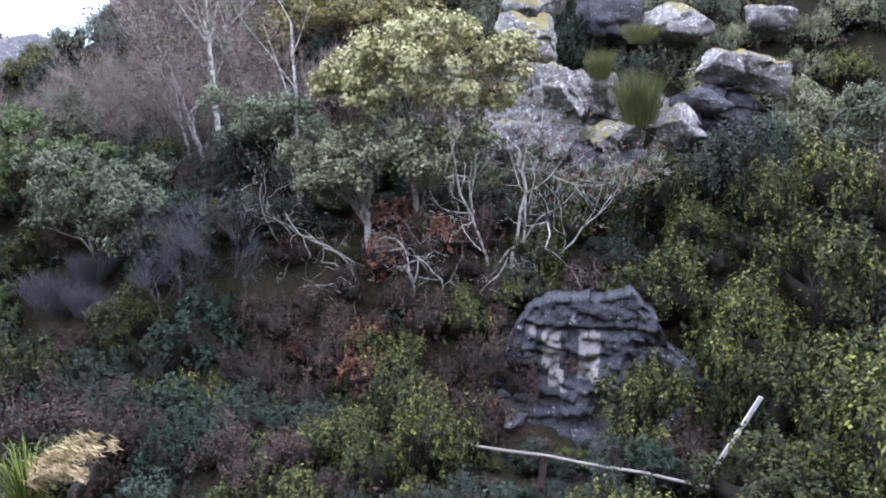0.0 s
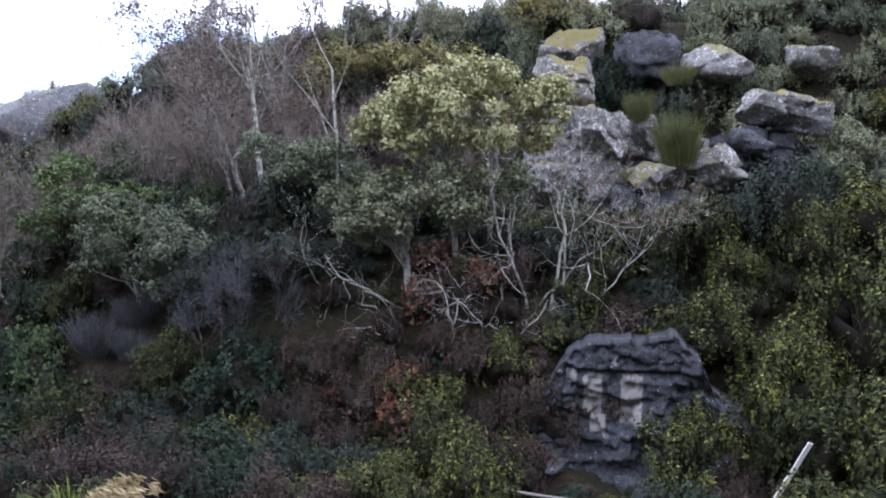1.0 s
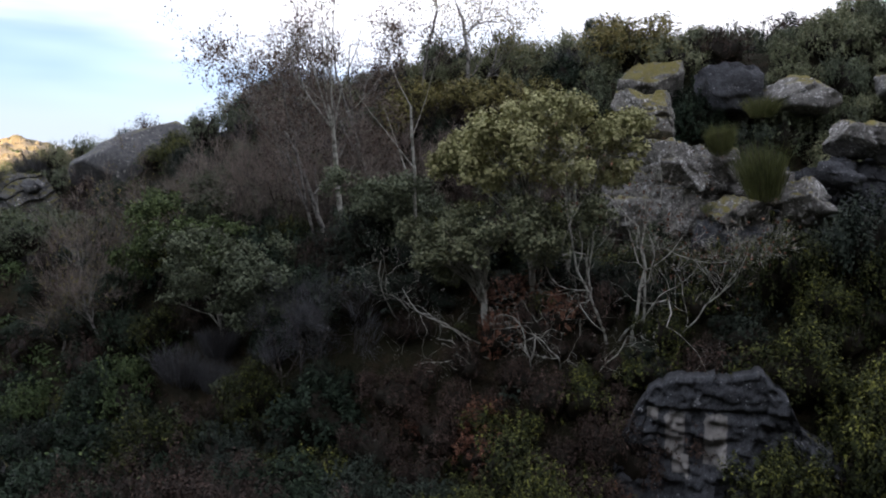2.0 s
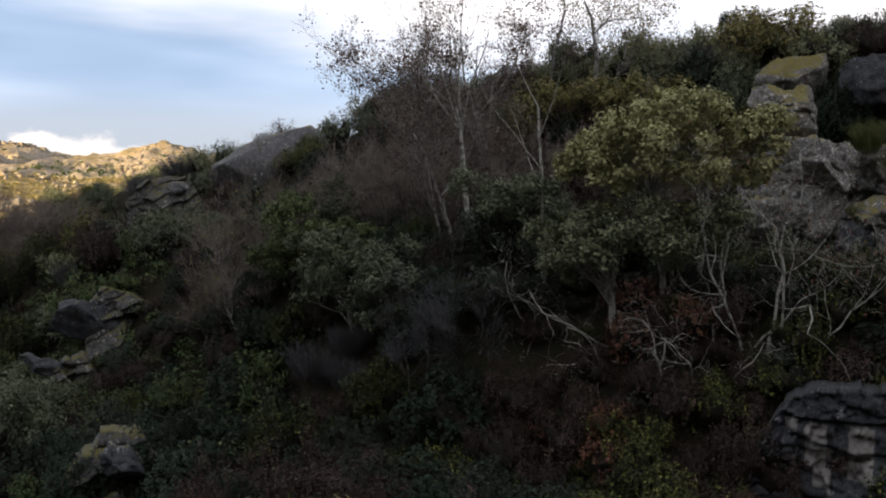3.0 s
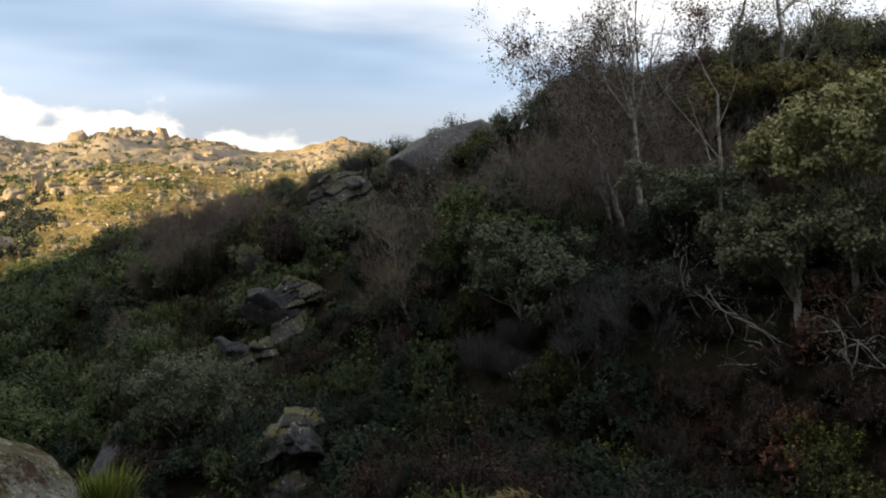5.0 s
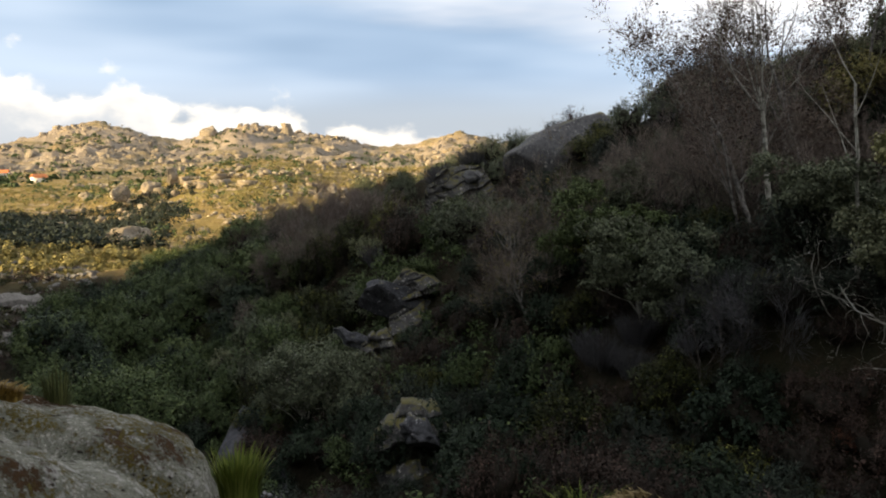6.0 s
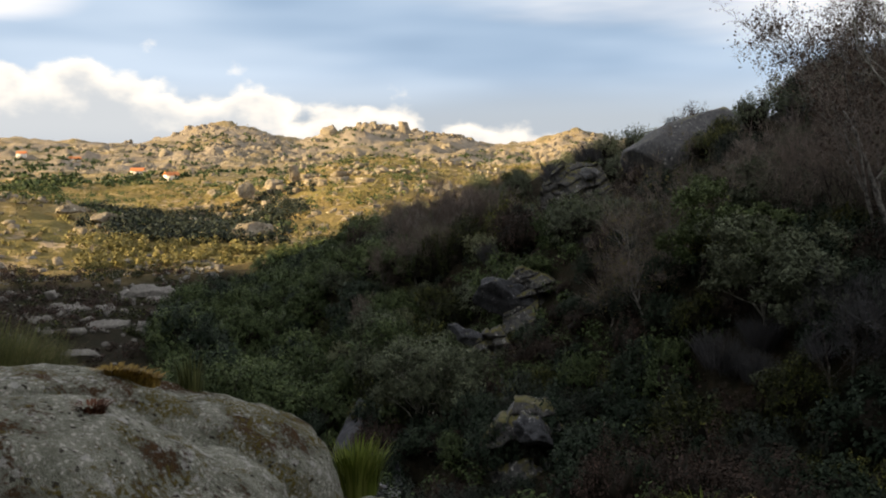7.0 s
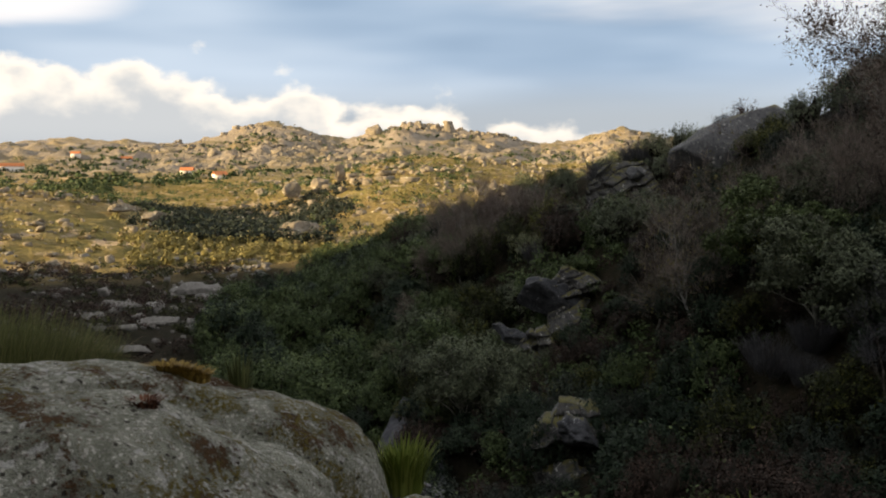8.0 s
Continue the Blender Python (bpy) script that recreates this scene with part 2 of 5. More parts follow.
def mesh_of(name, verts, faces, mat, smooth=False):
    me = bpy.data.meshes.new(name)
    verts = np.asarray(verts, dtype=np.float32)
    if isinstance(faces, np.ndarray):
        k = faces.shape[1]
        me.vertices.add(len(verts))
        me.vertices.foreach_set("co", verts.ravel())
        me.loops.add(faces.size)
        me.loops.foreach_set("vertex_index", faces.astype(np.int32).ravel())
        me.polygons.add(len(faces))
        me.polygons.foreach_set("loop_start", np.arange(0, faces.size, k, dtype=np.int32))
        me.update(calc_edges=True)
    else:
        me.from_pydata(verts.tolist(), [], faces)
    me.materials.append(mat)
    if smooth:
        me.polygons.foreach_set("use_smooth", np.ones(len(me.polygons), dtype=bool))
    return me


def part(name, me, parent, label=""):
    ob = new(name, me)
    ob.parent = parent
    if label:
        ob["label"] = label
    return ob


def empty(name, m, label, category, group="", kind=""):
    ob = new(name)
    ob.empty_display_size = 0.2
    ob.matrix_basis = m
    return tagged(ob, label, category, group, kind)


def quads(centres, along, side, length, width):
    """Diamond leaves: centre, direction along, direction across."""
    a, s = along * length[:, None] / 2, side * width[:, None] / 2
    v = np.stack([centres - a, centres + s, centres + a, centres - s], 1).reshape(-1, 3)
    return v, np.arange(len(v)).reshape(-1, 4)


def unit(v):
    return v / np.maximum(np.linalg.norm(v, axis=-1, keepdims=True), 1e-9)


def tube(points, radii, sides=5):
    """A bent, tapering tube."""
    pts = np.asarray(points, float)
    tan = unit(np.gradient(pts, axis=0))
    ref = np.array([0.3, 0.2, 1.0]) if abs(tan[0][2]) < 0.9 else np.array([1.0, 0.1, 0.0])
    u = unit(np.cross(tan, ref))
    v = np.cross(tan, u)
    ang = np.linspace(0, 2 * np.pi, sides, endpoint=False)
    ring = pts[:, None] + np.asarray(radii)[:, None, None] * (np.cos(ang)[None, :, None] * u[:, None] + np.sin(ang)[None, :, None] * v[:, None])
    n = len(pts)
    i, j = np.meshgrid(np.arange(n - 1), np.arange(sides), indexing="ij")
    k = (j + 1) % sides
    f = np.stack([i * sides + j, i * sides + k, (i + 1) * sides + k, (i + 1) * sides + j], -1).reshape(-1, 4)
    return ring.reshape(-1, 3), f


def join(pieces):
    vs, fs, at = [], [], 0
    for v, f in pieces:
        vs.append(v)
        fs.append(f + at)
        at += len(v)
    return np.concatenate(vs), np.concatenate(fs)


# ---- the ground ----
def line(points, step):
    """Points along a polyline at even steps."""
    pts = np.asarray(points, float)
    out = [pts[0]]
    for a, b in zip(pts[:-1], pts[1:]):
        k = max(1, int(np.linalg.norm((b - a)[:2]) / step))
        out += [a + (b - a) * i / k for i in range(1, k + 1)]
    return np.array(out)


def polar(rows):
    """Bearing in degrees, distance, height over the eye -> points."""
    return [(d * math.sin(radians(a)), d * math.cos(radians(a)), h + EYE) for a, d, h in rows]


GULLY = polar([(60, 24, -9.5), (30, 17, -10.5), (10, 14, -11), (-10, 14, -11.5), (-30, 19, -12.5), (-42, 28, -13.5), (-50, 42, -15), (-55, 65, -17)])
TRACK = polar([(50, 27, -7.9), (25, 20.5, -9.2), (0, 20, -9.1), (-20, 22, -9.3), (-34, 28, -10.5), (-42, 38, -11.5), (-47, 55, -12.5)])
MID = polar([(45, 42, 0), (20, 32, -3.0), (8, 31.5, -3.6), (-10, 34, -2.6), (-20, 38, -3), (-30, 48, -4.2), (-38, 60, -6), (-44, 78, -8)])
CREST = polar([(50, 66, 10), (25, 56, 8.0), (8, 52, 7.0), (-8, 54, 6.2), (-16, 58, 4.6), (-22, 64, 2.7), (-29, 78, 0.0), (-35, 84, -1.2), (-39, 88, -3.6), (-43, 92, -7.0), (-47, 98, -10.0), (-50, 106, -13.0)])
BACK = polar([(50, 100, 12), (20, 90, 7.5), (-5, 95, 4.5), (-20, 110, -3), (-30, 125, -10), (-38, 130, -14), (-46, 135, -16)])
LEDGE = polar([(90, 5, -1.7), (40, 3.0, -2.2), (0, 2.6, -2.4), (-40, 3.0, -2.4), (-60, 4.0, -2.1), (-85, 7.0, -2.0)])
UNDER = [(0, -1.2, 0.0), (4, -5, 0.3), (-5, -4, 0.2), (12, -14, 3), (-14, -12, 1)]
BANK = polar([(60, 12, -6), (20, 8, -7.5), (-15, 8, -8), (-40, 10, -7.5), (-55, 16, -7.5), (-64, 28, -9.5), (-72, 45, -11.5)])
VALLEY = polar([(-60, 62, -14.5), (-56, 95, -15), (-66, 85, -13.6), (-75, 70, -12.5), (-90, 60, -9), (-50, 135, -15.5), (-62, 125, -15.5), (-76, 120, -14)])
REAR = [(-190, -45, 19), (-130, -70, 50), (-60, -90, 68), (20, -100, 80), (110, -80, 70), (150, 0, 62), (130, 60, 40)]
OUTER = polar([(-85, 200, -16), (-70, 200, -17), (-55, 200, -17), (-40, 230, -18), (-20, 230, -14), (10, 200, 3), (45, 200, 12)])
CONTROL = np.concatenate([line(GULLY, 3), line(TRACK, 3), line(MID, 4), line(CREST, 4), line(BACK, 8), line(LEDGE, 1.2), line(UNDER, 2), line(BANK, 2.5), line(VALLEY[:5], 8), line(VALLEY[5:], 8), line(REAR, 10), line(OUTER, 12)])


def near_height(x, y):
    x, y = np.atleast_1d(x).astype(float), np.atleast_1d(y).astype(float)
    z = np.empty_like(x)
    for s in range(0, len(x), 4000):
        d2 = (x[s:s + 4000, None] - CONTROL[None, :, 0]) ** 2 + (y[s:s + 4000, None] - CONTROL[None, :, 1]) ** 2 + 0.3
        wgt = d2 ** -1.75
        z[s:s + 4000] = (wgt * CONTROL[None, :, 2]).sum(1) / wgt.sum(1)
    return z


def ripple(x, y, scale, octaves=4):
    return np.array([noise.fractal(Vector((a / scale, b / scale, 3.7)), 0.9, 2.1, octaves) for a, b in zip(x, y)])


def far_height(x, y):
    d = np.hypot(x, y)
    a = np.degrees(np.arctan2(x, y))
    z = -15.0 + 0 * d

    def bump(az0, d0, wa, wd, h):
        return h * np.exp(-((a - az0) / wa) ** 2 - ((d - d0) / wd) ** 2)
    # sunlit shoulder, tree hollow, boulder slope
    z = z + bump(-74, 190, 11, 60, 9.0) + bump(-48, 330, 8.5, 110, 13.0) + bump(-58, 250, 5, 50, -7.0) + bump(-30, 420, 14, 160, 14)
    # mountains along the skyline
    rise = np.clip((d - 700) / 800, 0, 1) ** 1.3
    crest = 28 + 38 * np.exp(-((a + 57) / 3.6) ** 2) + 38 * np.exp(-((a + 48) / 3.6) ** 2) + 16 * np.exp(-((a + 43) / 2.5) ** 2) + 26 * np.exp(-((a + 34) / 2.6) ** 2)
    fall = np.exp(-(np.maximum(d - 1500, 0) / 900) ** 2)
    z = z + rise * crest * fall + bump(-69, 2700, 9, 500, 60)
    return z + EYE


def height(x, y, fine=True):
    x, y = np.atleast_1d(x).astype(float), np.atleast_1d(y).astype(float)
    d = np.hypot(x, y)
    t = np.clip((d - 120) / 80, 0, 1)
    t = t * t * (3 - 2 * t)
    z = far_height(x, y)
    near = d < 200
    if near.any():
        z[near] = near_height(x[near], y[near]) * (1 - t[near]) + z[near] * t[near]
    if fine:
        for amount, low, high, scale, octaves, ridged in ((0.45, 4, 20, 4.5, 4, False), (3.0, 150, 450, 60.0, 6, False), (16.0, 800, 1400, 190.0, 7, True), (9.0, 700, 1100, 70.0, 5, True), (9.0, 600, 1000, 32.0, 4, True)):
            part_of = d > low
            if part_of.any():
                n = ripple(x[part_of], y[part_of], scale, octaves)
                z[part_of] += np.clip((d[part_of] - low) / (high - low), 0, 1) * amount * (np.abs(n) if ridged else n)
    return z


def ground_at(x, y):
    return float(height(x, y)[0])


def ground_sheet():
    """One sheet from underfoot to the horizon, its cells growing with distance and finest where the land is open to view."""
    r = np.concatenate([np.geomspace(0.02, 110, 170), np.geomspace(112, 1700, 230), np.geomspace(1750, 4800, 16)])
    a = np.radians(np.concatenate([np.linspace(-84, 32, 440, endpoint=False), np.linspace(32, 276, 90, endpoint=False)]))
    spokes, rings = len(a), len(r)
    R, A = np.meshgrid(r, a, indexing="ij")
    x, y = (R * np.sin(A)).ravel(), (R * np.cos(A)).ravel()
    z = height(x, y)
    i, j = np.meshgrid(np.arange(rings - 1), np.arange(spokes), indexing="ij")
    k = (j + 1) % spokes
    f = np.stack([i * spokes + j, i * spokes + k, (i + 1) * spokes + k, (i + 1) * spokes + j], -1).reshape(-1, 4)
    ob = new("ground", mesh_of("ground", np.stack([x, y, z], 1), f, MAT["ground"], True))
    return tagged(ob, "overgrown gully slopes opening to dry sunlit granite moorland", "ground", kind="structure")


ground_sheet()


# ---- rocks ----
def spot(az, d, h):
    """Bearing, distance, height over the eye -> a place."""
    a = radians(az)
    return Vector((d * math.sin(a), d * math.cos(a), h + EYE))


def rock_mesh(name, half, seed, mat, level=4, boxy=0.95, cuts=13, rough=0.06, layers=0.0, smooth=False):
    """A weathered block: a ball pressed towards a box, cut by a few planes, then roughened; layers: sheeting joints."""
    bm = bmesh.new()
    bmesh.ops.create_icosphere(bm, subdivisions=level, radius=1.0)
    r = np.random.default_rng(seed)
    v = np.array([p.co for p in bm.verts])
    v = v / np.max(np.abs(v), axis=1, keepdims=True) ** boxy
    for _ in range(cuts):
        nrm = unit(r.normal(size=3) * np.array([1.0, 1.0, 0.7]))
        over = np.maximum(v @ nrm - r.uniform(0.62, 1.0), 0)
        v = v - over[:, None] * nrm
    o = Vector(r.uniform(-50, 50, 3))
    half = np.asarray(half, float)
    w = v * half
    size = float(half.mean())
    nrm = unit(v / half)
    n1 = np.array([noise.fractal(Vector(p) / size * 1.3 + o, 0.8, 2.0, 4) for p in w])
    n2 = np.array([noise.fractal(Vector(p) * 2.2 + o, 0.7, 2.2, 4) for p in w])
    w = w + nrm * (n1 * rough * size + n2 * min(0.06, rough * 0.35) * min(1.0, size))[:, None]
    cell = size * 0.85
    gap = np.array([(lambda dd: dd[1] - dd[0])(noise.voronoi(Vector(p) / cell + o)[0]) for p in w])
    joint = np.clip(1 - gap / 0.12, 0, 1)
    lump = np.array([noise.cell(Vector(p) / cell + o + Vector((n, n, n)) * 0.3) for p, n in zip(w, n1)])
    if not smooth:
        w = w - nrm * (joint * 0.10 * min(size, 1.5) - (lump - 0.5) * 0.10 * size)[:, None]
    if layers:
        bend = w[:, 2] + 0.12 * w[:, 0] + 0.25 * n1 * size
        saw = np.abs((bend / layers) % 1.0 - 0.5) * 2
        notch = np.clip((saw - 0.78) / 0.22, 0, 1)
        w = w - nrm * (notch * 0.13 * min(1.0, size))[:, None] * np.array([1, 1, 0.2])
    for p, c in zip(bm.verts, w):
        p.co = c
    me = bpy.data.meshes.new(name)
    bm.to_mesh(me)
    bm.free()
    me.materials.append(mat)
    me.polygons.foreach_set("use_smooth", np.ones(len(me.polygons), dtype=bool))
    return me


SHIELD = []      # bearings and distances kept clear of tall shrubs


def rock(az, d, h, half, turn=0, tilt=0, roll=0, mat="rock", label="", level=4, name="rock", group="", clear=True, **kw):
    p = spot(az, d, h)
    seed = int(abs(az * 131 + d * 17 + h * 7 + 1000))
    ob = new(name, rock_mesh(name, half, seed, MAT[mat], level, **kw))
    ob.matrix_basis = pose(*p, tilt, roll, turn - az)
    if clear:
        SHIELD.append((az, math.degrees(half[0] / d) * 0.72, d, h - half[2] * 0.1))
    return tagged(ob, label, "rock", group)


G = "granite boulders of the outcrop"
rock(5.0, 37.2, 2.95, (1.55, 1.6, 1.05), 8, 0, 4, "mossrock", "layered grey granite boulder capped with yellow moss", level=5, layers=0.42, group=G)
rock(6.6, 35.6, 0.85, (1.45, 1.5, 0.95), -6, 0, 3, "rock", "lichen-spotted granite block overhanging a crevice", level=5, group=G)
rock(7.3, 35.8, -1.25, (0.75, 1.2, 1.15), 15, 0, 0, "rock", "split granite block under a boulder", level=5, group=G)
rock(4.5, 35.6, -1.4, (1.0, 1.1, 1.0), -10, 0, 0, "rock", "grey granite block behind bare branches", group=G)
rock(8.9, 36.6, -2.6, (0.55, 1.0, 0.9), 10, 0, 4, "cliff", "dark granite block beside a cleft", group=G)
rock(4.9, 44.5, 4.95, (2.0, 1.8, 1.3), 0, 0, -6, "mossrock", "mossy granite boulder on the hillside", group=G)
rock(9.9, 42.5, 4.6, (1.5, 1.4, 1.25), 12, 0, 0, "cliff", "dark boulder speckled with white lichen", group=G)
rock(14.0, 42.5, 4.1, (2.0, 1.6, 0.95), -8, 0, -8, "rock", "grey granite boulder with lichen and moss", group=G)
rock(17.8, 38.0, 2.05, (1.95, 1.45, 0.98), 14, 0, 6, "rock", "pale wedge-shaped granite boulder perched on a ledge", level=5, group=G, cuts=9)
rock(14.6, 35.2, -0.55, (1.35, 1.3, 0.95), -15, 0, -14, "rock", "grey granite slab stained with white lichen", level=5, group=G)
rock(10.9, 34.8, -0.95, (1.45, 1.3, 0.60), 5, 0, 5, "mossrock", "low granite ledge covered in yellow moss", level=5, group=G)
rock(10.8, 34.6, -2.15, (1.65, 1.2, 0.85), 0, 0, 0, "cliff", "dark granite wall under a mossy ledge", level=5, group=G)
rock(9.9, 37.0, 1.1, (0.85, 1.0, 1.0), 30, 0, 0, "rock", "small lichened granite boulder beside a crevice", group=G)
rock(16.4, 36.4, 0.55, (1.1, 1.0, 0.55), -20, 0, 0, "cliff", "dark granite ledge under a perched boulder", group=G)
rock(12.4, 36.0, 0.0, (0.95, 1.0, 0.8), -20, 0, 8, "rock", "lichened granite boulder among broom", group=G)
rock(19.6, 44.5, 4.4, (1.2, 1.2, 0.8), 10, 0, 4, "rock", "grey granite boulder among pale shrubs", group=G)

# stained outcrop over the track
outcrop = empty("rock_outcrop", pose(*spot(8.4, 23.6, -6.6), 0, 0, -8.4), "dark fractured rock outcrop with pale broken scars", "rock")


def face_mesh(xs, tops, foot, seed, mat, lean=0.38, thick=1.2, step=0.05, size=1.0, lip=None):
    """A broken rock face leaning back into the slope: stepped, jointed beds under a ragged top line, closed behind."""
    o = Vector(np.random.default_rng(seed).uniform(-50, 50, 3))
    gx = np.arange(xs[0], xs[-1] + step, step)
    rows = 76
    front = np.empty((rows, len(gx), 3))
    for i, x in enumerate(gx):
        crest = np.interp(x, xs, tops) + 0.16 * noise.fractal(Vector((x * 1.3, 0.0, 0.0)) + o, 0.8, 2.0, 4) + 0.12 * (noise.cell(Vector((x * 2.2, 3.0, 1.0)) + o) - 0.5)
        for k in range(rows):
            z = foot + (crest - foot) * k / (rows - 1)
            warp = noise.fractal(Vector((x, 0.0, z)) * 0.9 / size + o, 0.8, 2.0, 3)
            bed = (z * 3.4 + x * 0.40) / size + warp * 0.5
            joint = x * 1.25 / size + 3.1 * math.floor(bed) + warp * 0.7
            out = 0.15 * size * (noise.cell(Vector((math.floor(joint), math.floor(bed), 1.0)) + o) - 0.4)
            out += 0.28 * size * (noise.cell(Vector((math.floor(x * 0.8 / size + warp * 0.3), math.floor((z * 0.9 + x * 0.2) / size), 4.0)) + o) - 0.5)
            out -= 0.10 * size * max(0.0, 1 - min(bed % 1.0, joint % 1.0) / 0.12)
            out += 0.07 * noise.fractal(Vector((x, 0.3, z)) * 4.0 + o, 0.7, 2.1, 4) + 0.10 * size * warp
            if lip is not None and z > lip:
                out += 0.20 * min(1.0, (z - lip) / 0.05)       # the overhanging lip
            front[k, i] = (x, lean * z + 0.05 * (x - 0.6) ** 2 - out, z)
    back = front.copy()
    back[:, :, 1] = lean * front[:, :, 2] + thick + 0.05 * (front[:, :, 0] - 0.6) ** 2
    n = len(gx)
    v = np.concatenate([front.reshape(-1, 3), back.reshape(-1, 3)])
    k, i = np.meshgrid(np.arange(rows - 1), np.arange(n - 1), indexing="ij")
    a = (k * n + i).ravel()
    f = [np.stack([a, a + 1, a + n + 1, a + n], 1), np.stack([a + 1, a, a + n, a + n + 1], 1) + rows * n]
    b = rows * n
    for rim, flip in ((np.arange(n), True), (np.arange(n) + (rows - 1) * n, False), (np.arange(rows) * n, False), (np.arange(rows) * n + n - 1, True)):
        q = np.stack([rim[:-1], rim[1:], rim[1:] + b, rim[:-1] + b], 1)
        f.append(q[:, ::-1] if flip else q)
    return mesh_of("face", v, np.concatenate(f), mat)


part("face", face_mesh((-1.9, -1.3, -0.85, 0.1, 1.0, 1.8, 2.5, 2.95), (-0.5, 0.7, 1.2, 1.35, 1.6, 1.65, 1.1, 0.2), -2.7, 3, MAT["scarred"], size=0.72, lip=0.62), outcrop)
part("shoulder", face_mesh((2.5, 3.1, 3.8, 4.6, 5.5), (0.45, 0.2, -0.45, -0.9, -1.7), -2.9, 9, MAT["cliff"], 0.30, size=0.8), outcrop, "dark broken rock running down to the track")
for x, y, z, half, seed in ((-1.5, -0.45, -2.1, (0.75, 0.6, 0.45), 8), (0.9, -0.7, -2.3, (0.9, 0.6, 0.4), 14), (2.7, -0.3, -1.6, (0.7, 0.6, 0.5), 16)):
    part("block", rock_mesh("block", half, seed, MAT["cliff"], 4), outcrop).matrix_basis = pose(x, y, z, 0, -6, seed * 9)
SHIELD.append((8.6, 5.0, 23.3, -8.9))
SHIELD.append((17.0, 2.5, 23.3, -7.6))
SHIELD.append((11.0, 11.0, 20.2, -8.85))
SHIELD.append((20.2, 1.6, 21.7, -8.2))

# the jointed granite that the boulders of the outcrop break out of
for az, d, h, xs, tops, foot, seed, mat in ((8.6, 37.4, 0.0, (-4.2, -3.0, -1.6, 0.0, 1.2, 2.6, 4.2, 5.4), (1.2, 2.6, 2.0, 1.7, 1.0, 0.9, 0.4, -0.4), -4.0, 41, "rock"), (15.2, 37.0, 0.0, (-2.0, -0.8, 0.6, 2.0, 3.4), (0.6, 0.9, 1.3, 1.2, 0.3), -2.2, 47, "cliff"), (10.6, 43.5, 3.2, (-4.5, -2.5, 0.0, 2.5, 4.8), (0.9, 1.6, 1.5, 1.0, 0.5), -2.0, 52, "rock")):
    ob = empty("rock_outcrop", pose(*spot(az, d, h), 0, 0, -az), "jointed grey granite outcrop blotched with lichen", "rock", "granite boulders of the outcrop")
    part("face", face_mesh(xs, tops, foot, seed, MAT[mat], 0.45, 1.6, 0.07, 2.2), ob)

# spur rocks
for az, d, h, xs, tops, foot, seed in ((-37.6, 46.6, -7.4, (-2.4, -1.4, -0.4, 0.5, 1.4, 2.2), (-1.6, -0.2, 1.2, 1.5, 0.9, -0.4), -2.6, 61), (-34.4, 49.5, -5.4, (-1.6, -0.6, 0.5, 1.8), (-0.7, 0.2, 0.8, 0.5), -1.6, 64), (-34.6, 65.0, -1.7, (-3.0, -2.0, -0.6, 0.9, 2.6), (-0.6, 0.9, 1.5, 1.4, 0.4), -2.4, 67), (-41.0, 44.0, -10.0, (-2.2, -1.0, 0.4, 2.0), (-1.2, -0.4, 0.5, 0.4), -2.2, 70), (-37.6, 29.6, -9.9, (-1.7, -0.9, 0.3, 1.5), (0.3, 0.9, 1.0, 0.5), -2.0, 73)):
    ob = empty("rock_outcrop", pose(*spot(az, d, h), 0, -30, -az), "broken grey granite scarp among shrubs on the spur", "rock", "granite rocks of the spur")
    part("face", face_mesh(xs, tops, foot, seed, MAT["slabface"], 0.7, 1.5, 0.06, 2.4), ob)
    SHIELD.append((az, math.degrees((xs[-1] - xs[0]) * 0.4 / d), d, h - 1.2))
G = "granite rocks of the spur"
MAT["slab"] = rock_mat("slab_granite", (0.050, 0.053, 0.060), (0.115, 0.118, 0.125), (0.23, 0.225, 0.215), 0.5, 0.45, 0.7)
rock(-27.4, 66, 0.45, (4.7, 4.0, 2.5), 0, 0, -25, "slab", "smooth grey granite dome with grassy seams", group=G, level=5, boxy=0.42, cuts=5, rough=0.05, smooth=True)
# Dark rock colour standing for the shade under the dome's overhang.
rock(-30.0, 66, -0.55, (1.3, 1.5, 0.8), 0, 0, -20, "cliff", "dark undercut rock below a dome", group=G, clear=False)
rock(-33.3, 66, -1.0, (1.0, 1.2, 0.6), 0, 0, 0, "slab", "small grey rock on the ridge", group=G, clear=False)
rock(-38.4, 47.5, -7.6, (1.9, 1.3, 1.2), 0, 0, 30, "cliff", "dark tilted granite slab on the slope", group=G, clear=False)
rock(-33.0, 52.0, -4.4, (1.1, 1.0, 0.6), 8, 0, 12, "slab", "mossy granite slab on the slope", group=G, clear=False)
rock(-40.8, 46.0, -9.55, (1.9, 1.2, 0.5), 0, 0, 30, "cliff", "tilted granite slab beside scrub", group=G, clear=False)
rock(-36.9, 29.6, -9.4, (0.8, 0.9, 0.6), 20, 0, 10, "cliff", "dark granite block above the gully", group=G, clear=False)
m, n = material("wet_slab")
p = n.add("ShaderNodeTexCoord").outputs["Object"]
streak = n.noise(n.add("ShaderNodeVectorMath", {0: p, 1: (3.0, 3.0, 0.5)}, operation="MULTIPLY").outputs[0], 1.2, 5.0, 0.6)
finish(n, n.mix(n.ramp(streak, 0.35, 0.65), (0.030, 0.033, 0.042), (0.075, 0.080, 0.094)), 0.7, streak, 0.3, 0.05, spec=0.2)
MAT["wet"] = m
rock(-49.0, 43.0, -14.0, (1.3, 4.6, 0.40), -20, 16, -26, "wet", "smooth wet granite slab in the stream bed", group=G, boxy=0.4, rough=0.05, smooth=True)
